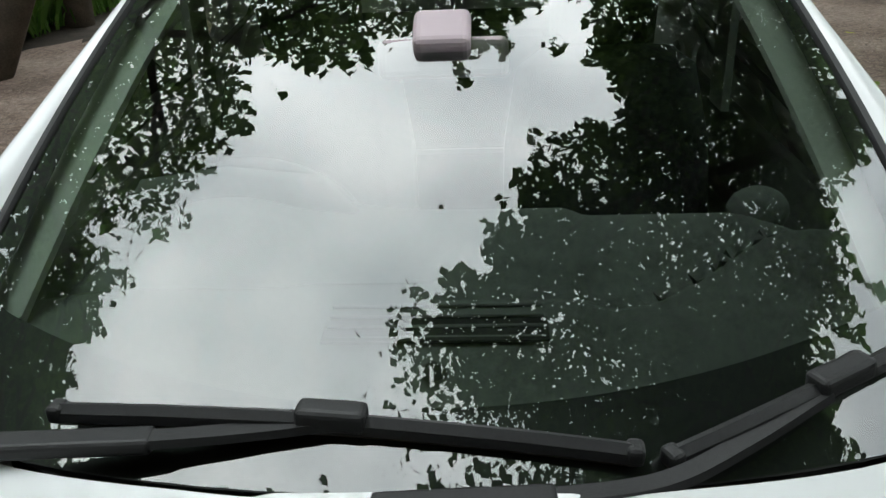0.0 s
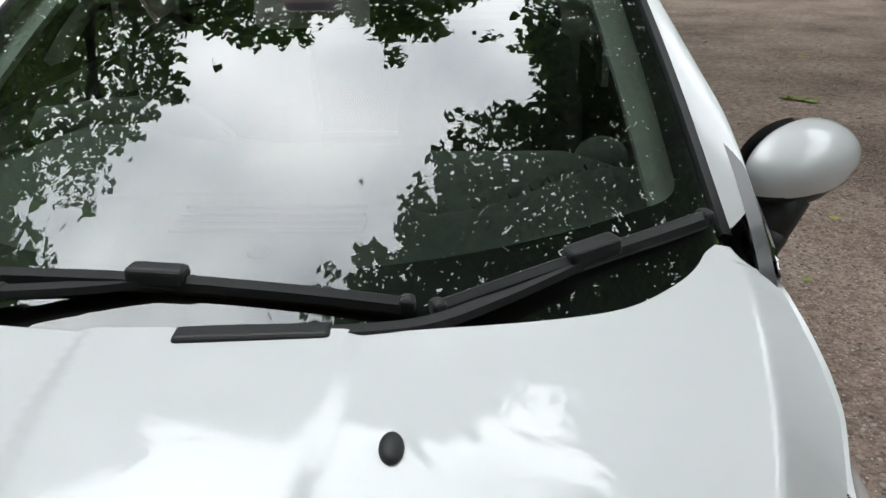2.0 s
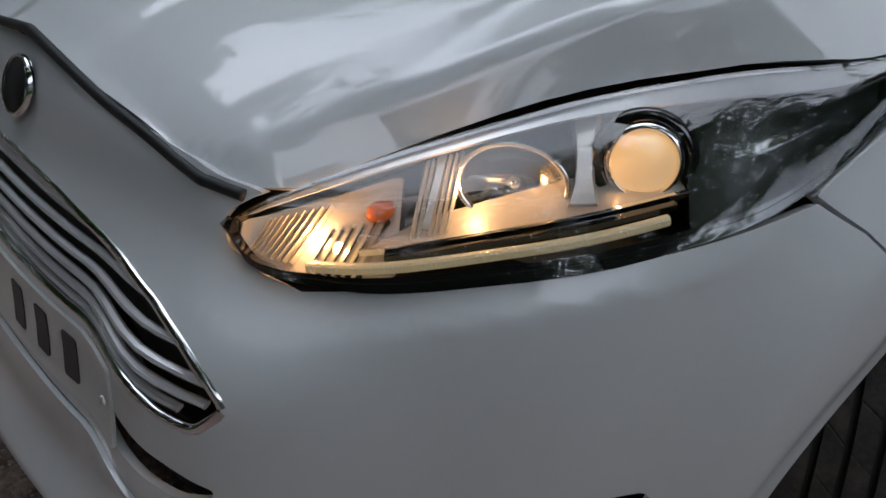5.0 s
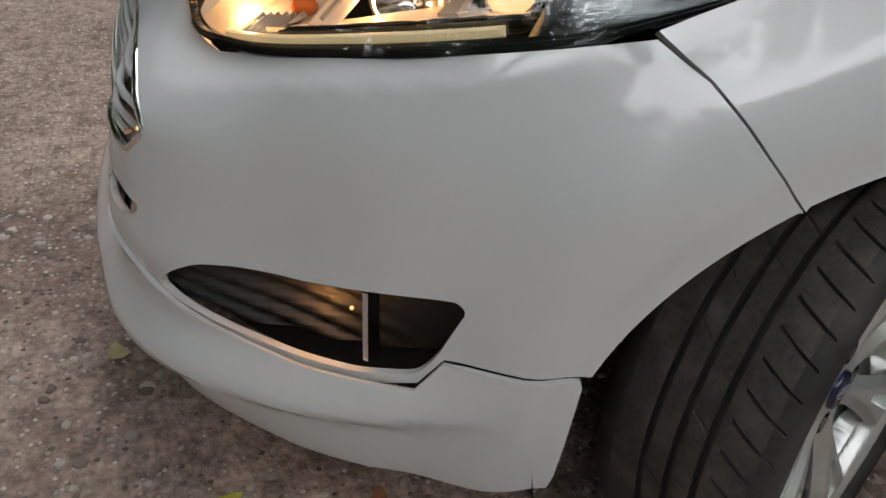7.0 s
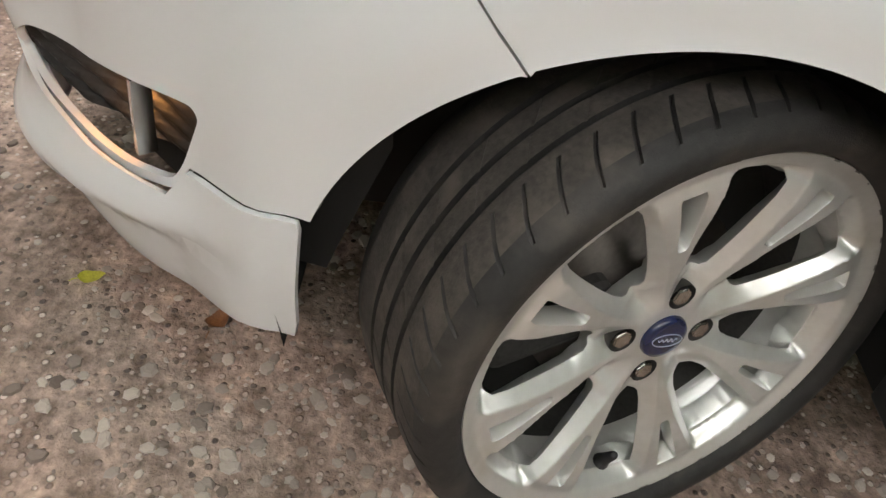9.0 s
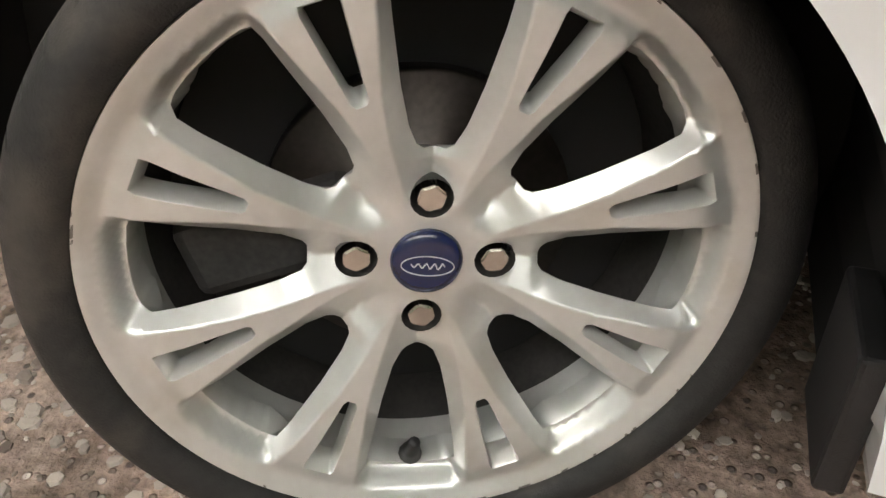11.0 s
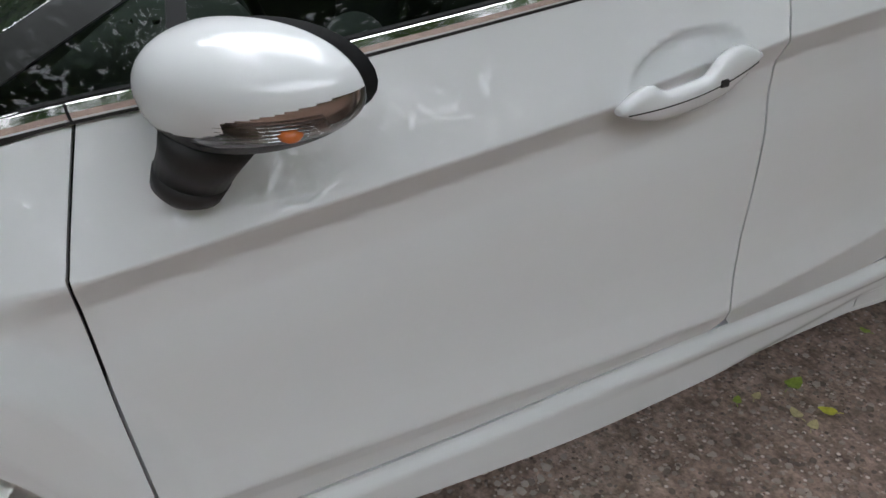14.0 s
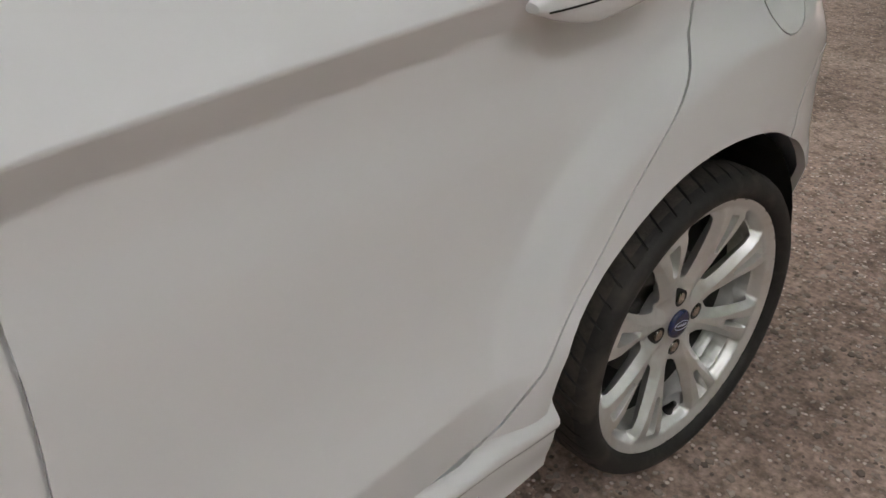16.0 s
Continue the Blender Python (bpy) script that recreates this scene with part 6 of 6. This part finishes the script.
OAK = "leafy green oak tree, placed for the car's reflections and shade"
for seed, at, h, lean, spread, size, per in (
        (1, (5.2, 0.5, 0), 11, (-4.0, 0.5), 1.1, 0.10, 95), (2, (5.6, -3.6, 0), 12, (-4.5, 1.5), 1.1, 0.10, 95), (3, (-6.2, 4.0, 0), 11, (2.0, 0.0), 1.0, 0.085, 44), (4, (-7.5, -3.5, 0), 12, (1.5, 0.0), 0.9, 0.15, 18),
        (5, (-5.2, 9.5, 0), 12, (3.0, -3.0), 1.1, 0.085, 44), (6, (6.9, 11.5, 0), 13, (-5.0, -4.5), 1.2, 0.10, 40), (7, (6.4, 5.5, 0), 12, (-2.5, -1.0), 1.1, 0.10, 40), (8, (-6.0, -9.0, 0), 12, (2.5, 1.0), 1.1, 0.16, 18), (9, (3.0, -9.5, 0), 13, (-2.5, 3.0), 1.2, 0.13, 26),
        (10, (-4.7, 6.6, 0), 12, (7.5, 2.0), 1.1, 0.085, 60), (11, (5.9, 8.6, 0), 12, (-7.5, -0.5), 1.1, 0.085, 60),
        # three dense unseen trees ahead of the car, added to block low sky light
        (12, (-1.5, -7.5, 0), 12, (-1.0, 1.5), 1.2, 0.14, 55), (13, (5.0, -7.2, 0), 12, (-1.5, 1.0), 1.2, 0.14, 55), (14, (-5.0, -6.0, 0), 11, (-1.0, 0.5), 1.1, 0.14, 50)):
    tree(seed, at, h, lean, spread, OAK, leaf=size, per=per)


# ---- verge, undergrowth and fallen leaves ----
EARTH = material("dark_leaf_mould", (0.045, 0.034, 0.026), 0.95, vary=0.5, scale=5, bump=0.8, bump_scale=60)
GRASS = leaf_material("grass_blades", (0.05, 0.12, 0.015), (0.14, 0.26, 0.05))


def verge(name, x0, x1, y0, y1, label):
    bm = bmesh.new()
    nx, ny = 16, 40
    rows = []
    for j in range(ny + 1):
        row = []
        for i in range(nx + 1):
            s, t = i / nx, j / ny
            x, y = x0 + (x1 - x0) * s, y0 + (y1 - y0) * t
            x += 0.35 * noise.noise((y * 0.35, 7.0, x0)) * (1 - s)
            row.append(bm.verts.new((x, y, -0.004 + 0.30 * ramp(s, 0.05, 0.9) + 0.05 * noise.noise((x * 1.3, y * 1.3, 2.0)) * ramp(s, 0.0, 0.2))))
        rows.append(row)
    for j in range(ny):
        for i in range(nx):
            bm.faces.new((rows[j][i], rows[j][i + 1], rows[j + 1][i + 1], rows[j + 1][i])).smooth = True
    tagged(part(name, bm, EARTH), label, "verge", kind="structure")


def tufts(name, boxes, count, seed, h, mat, label):
    """Grass and weed blades standing on the verge, one mesh."""
    rng = np.random.default_rng(seed)
    verts, faces = [], []
    for _ in range(count):
        x0, x1, y0, y1, z = boxes[rng.integers(len(boxes))]
        x, y = rng.uniform(x0, x1), rng.uniform(y0, y1)
        a, l, w = rng.uniform(0, 6.28), h * rng.uniform(0.4, 1.3), rng.uniform(0.008, 0.03)
        bx, by = math.cos(a) * l * 0.5, math.sin(a) * l * 0.5
        px, py = -math.sin(a) * w, math.cos(a) * w
        k = len(verts)
        verts += [(x - px, y - py, z), (x + px, y + py, z), (x + bx * 0.4 + px, y + by * 0.4 + py, z + l * 0.7), (x + bx, y + by, z + l * 0.95), (x + bx * 0.4 - px, y + by * 0.4 - py, z + l * 0.7)]
        faces.append((k, k + 1, k + 2, k + 3, k + 4))
    me = bpy.data.meshes.new(name)
    me.from_pydata(verts, [], faces)
    tagged(part(name, me, mat), label, "plants", kind="stuff")


verge("verge", -4.1, -9.0, -14, 24, "dark leaf-strewn bank along the track")
verge("verge_far", 6.3, 11.0, -14, 30, "low earth bank on the far side of the track")
tufts("grass", [(-9, -5.0, -6, 20, 0.1), (-8, -5.2, 3, 14, 0.15)], 26000, 5, 0.42, GRASS, "rough green grass and weeds on the bank")
tufts("grass", [(6.8, 10, -6, 26, 0.1)], 12000, 6, 0.4, GRASS, "rough green grass beyond the track")


def thicket(name, seed, box, count, mat, label):
    rng = np.random.default_rng(seed)
    x0, x1, y0, y1, z0, z1 = box
    c = np.column_stack((rng.uniform(x0, x1, count), rng.uniform(y0, y1, count), z0 + (z1 - z0) * rng.uniform(0, 1, count) ** 1.45))
    me = leaf_cloud(np.vstack((c, c + (0, 0, 0))), rng, 8, 0.36, 0.34, 0.15)
    tagged(part(name, me, mat), label, "undergrowth", kind="stuff")


# high walls of leaves out of view, added to keep low sky light off the car
thicket("undergrowth", 21, (-10, -6.6, -14, 24, 0.4, 11.0), 3000, HEDGE, "tall green leaf screen behind the bank, added to block low sky")
thicket("undergrowth", 22, (7.6, 11.0, -14, 26, 0.4, 12.0), 3600, HEDGE, "tall green leaf screen across the track, added to block low sky")
thicket("undergrowth", 23, (-9, 10, 24, 28, 0.4, 12.0), 1800, HEDGE, "tall green leaf screen at the track's end, added to block low sky")
thicket("undergrowth", 24, (-9, 10, -16, -12, 0.4, 13.0), 2200, HEDGE, "tall green leaf screen ahead of the car, added to block low sky")


# ---- chippings pressed into the tarmac ----
def chippings(seed, count, box, lo, hi, name, label, mat):
    """Low uneven pebbles in the surface, one mesh."""
    rng = np.random.default_rng(seed)
    n = 6
    verts, faces = [], []
    x0, x1, y0, y1 = box
    for _ in range(count):
        x, y = rng.uniform(x0, x1), rng.uniform(y0, y1)
        if noise.noise((x * 0.8, y * 0.8, 0.5)) + 0.5 * noise.noise((x * 3.1, y * 3.1, 1.5)) < rng.uniform(-0.75, 0.35):
            continue
        r = lo + (hi - lo) * rng.uniform(0, 1) ** 3
        h, a0, asp = r * rng.uniform(0.25, 0.5), rng.uniform(0, 6.28), rng.uniform(0.6, 1.0)
        k = len(verts)
        for ring, (s, z) in enumerate(((1.0, -0.001), (0.82, h * 0.8), (0.45, h))):
            for i in range(n):
                a = a0 + 2 * math.pi * i / n
                j = s * r * rng.uniform(0.85, 1.15)
                px, py = j * math.cos(a), j * asp * math.sin(a)
                verts.append((x + px * math.cos(a0) - py * math.sin(a0), y + px * math.sin(a0) + py * math.cos(a0), z))
        for ring in range(2):
            for i in range(n):
                faces.append((k + ring * n + i, k + ring * n + (i + 1) % n, k + (ring + 1) * n + (i + 1) % n, k + (ring + 1) * n + i))
        faces.append(tuple(k + 2 * n + i for i in range(n)))
    me = bpy.data.meshes.new(name)
    me.from_pydata(verts, [], faces)
    tagged(part(name, me, mat), label, "gravel", kind="stuff")


STONE = leaf_material("chipping_stone", (0.16, 0.12, 0.10), (0.62, 0.54, 0.48))
STONE.node_tree.nodes["Mix Shader"].inputs[0].default_value = 0.0
STONE.node_tree.nodes["Principled BSDF"].inputs["Roughness"].default_value = 0.8
GRIT = leaf_material("brown_grit", (0.12, 0.09, 0.075), (0.46, 0.38, 0.33))
GRIT.node_tree.nodes["Mix Shader"].inputs[0].default_value = 0.0
GRIT.node_tree.nodes["Principled BSDF"].inputs["Roughness"].default_value = 0.85
chippings(31, 21000, (-0.4, 1.9, -2.0, 1.2), 0.004, 0.0150, "chippings", "pale stone chippings set in brown tarmac", STONE)
chippings(32, 19000, (0.3, 3.0, 1.2, 4.5), 0.0035, 0.0105, "chippings", "small stone chippings set in brown tarmac", GRIT)
chippings(33, 7000, (0.6, 4.5, 0.5, 9.0), 0.006, 0.014, "chippings", "loose stone chippings along the track", GRIT)


def fallen_leaf(at, size, turn, curl, mat):
    """A curled leaf with a stalk."""
    bm = bmesh.new()
    rows = []
    n = 8
    for i in range(n + 1):
        t = i / n
        w = size * 0.34 * math.sin(math.pi * t ** 0.8) ** 0.9 * (1 + 0.12 * math.sin(9 * t)) + 0.0006
        y = size * (t - 0.5)
        lift = curl * size * (2 * t - 1) ** 2
        rows.append([bm.verts.new((w * s, y, 0.003 + lift + curl * size * 0.5 * s * s + 0.004 * (1 - abs(s)) * 0)) for s in (-1, -0.5, 0, 0.5, 1)])
    for r0, r1 in zip(rows, rows[1:]):
        for k in range(4):
            bm.faces.new((r0[k], r0[k + 1], r1[k + 1], r1[k])).smooth = True
    ob = part("fallen_leaf", bm, mat)
    ob.matrix_world = pose(at[0], at[1], 0.004, 0, 0, turn)
    part("stalk", sweep([(0, -size * 0.5, 0.004), (0.002, -size * 0.65, 0.006), (0.004, -size * 0.8, 0.004)], circle(0.0009, 5)), mat, ob)
    return ob


YELLOW = material("yellow_leaf", (0.50, 0.47, 0.05), 0.5, vary=0.25, scale=40)
LIME = material("lime_leaf", (0.26, 0.34, 0.05), 0.5, vary=0.3, scale=40)
RUST = material("rust_leaf", (0.22, 0.09, 0.035), 0.6, vary=0.3, scale=40)
STRAW = material("straw_leaf", (0.50, 0.43, 0.22), 0.6, vary=0.25, scale=40)
LEAVES = ((0.543, -0.748, 0.040, 20, YELLOW), (0.599, -0.541, 0.045, 70, RUST), (0.166, -0.908, 0.050, 110, STRAW), (0.13, -0.80, 0.035, 30, RUST), (0.36, -0.62, 0.025, 60, STRAW), (0.05, -1.25, 0.04, 10, LIME),
          (0.30, -0.42, 0.035, 40, RUST), (0.79, 1.818, 0.055, 12, LIME), (0.869, 1.742, 0.038, 80, STRAW), (0.772, 1.657, 0.03, 40, LIME), (0.719, 2.139, 0.03, 100, LIME), (0.915, 1.747, 0.036, 25, STRAW),
          (0.896, 1.811, 0.042, 130, YELLOW), (0.782, 1.707, 0.03, 20, STRAW), (0.96, 2.223, 0.05, 70, STRAW), (1.0, 2.361, 0.035, 110, YELLOW), (1.086, 2.474, 0.022, 150, STRAW), (1.1, 2.62, 0.03, 50, YELLOW), (1.9, 3.3, 0.05, 10, STRAW), (1.35, 1.75, 0.05, 95, LIME),
          (2.87, 5.49, 0.16, 60, LIME), (2.95, 5.40, 0.13, 120, LIME), (2.80, 5.55, 0.12, 10, LIME), (2.6, 4.2, 0.06, 30, YELLOW), (3.2, 6.8, 0.08, 80, STRAW), (2.3, 3.6, 0.06, 140, STRAW), (3.6, 7.4, 0.08, 45, YELLOW),
          (2.1, 2.9, 0.05, 75, YELLOW), (2.9, 8.4, 0.09, 15, STRAW), (3.9, 9.2, 0.09, 100, STRAW), (1.7, 2.2, 0.045, 35, LIME), (3.1, 4.9, 0.07, 160, STRAW), (2.5, 7.6, 0.08, 55, YELLOW), (-0.2, -1.5, 0.05, 85, RUST))
for x, y, size, turn, mat in LEAVES:
    lab = {YELLOW: "yellow-green fallen leaf on the tarmac", LIME: "fresh green fallen leaf on the tarmac", RUST: "rust-brown curled leaf on the tarmac", STRAW: "dry straw-coloured leaf on the tarmac"}[mat]
    tagged(fallen_leaf((x, y), size, turn, 0.10 if mat is not RUST else 0.22, mat), lab, "leaf", "fallen leaves")
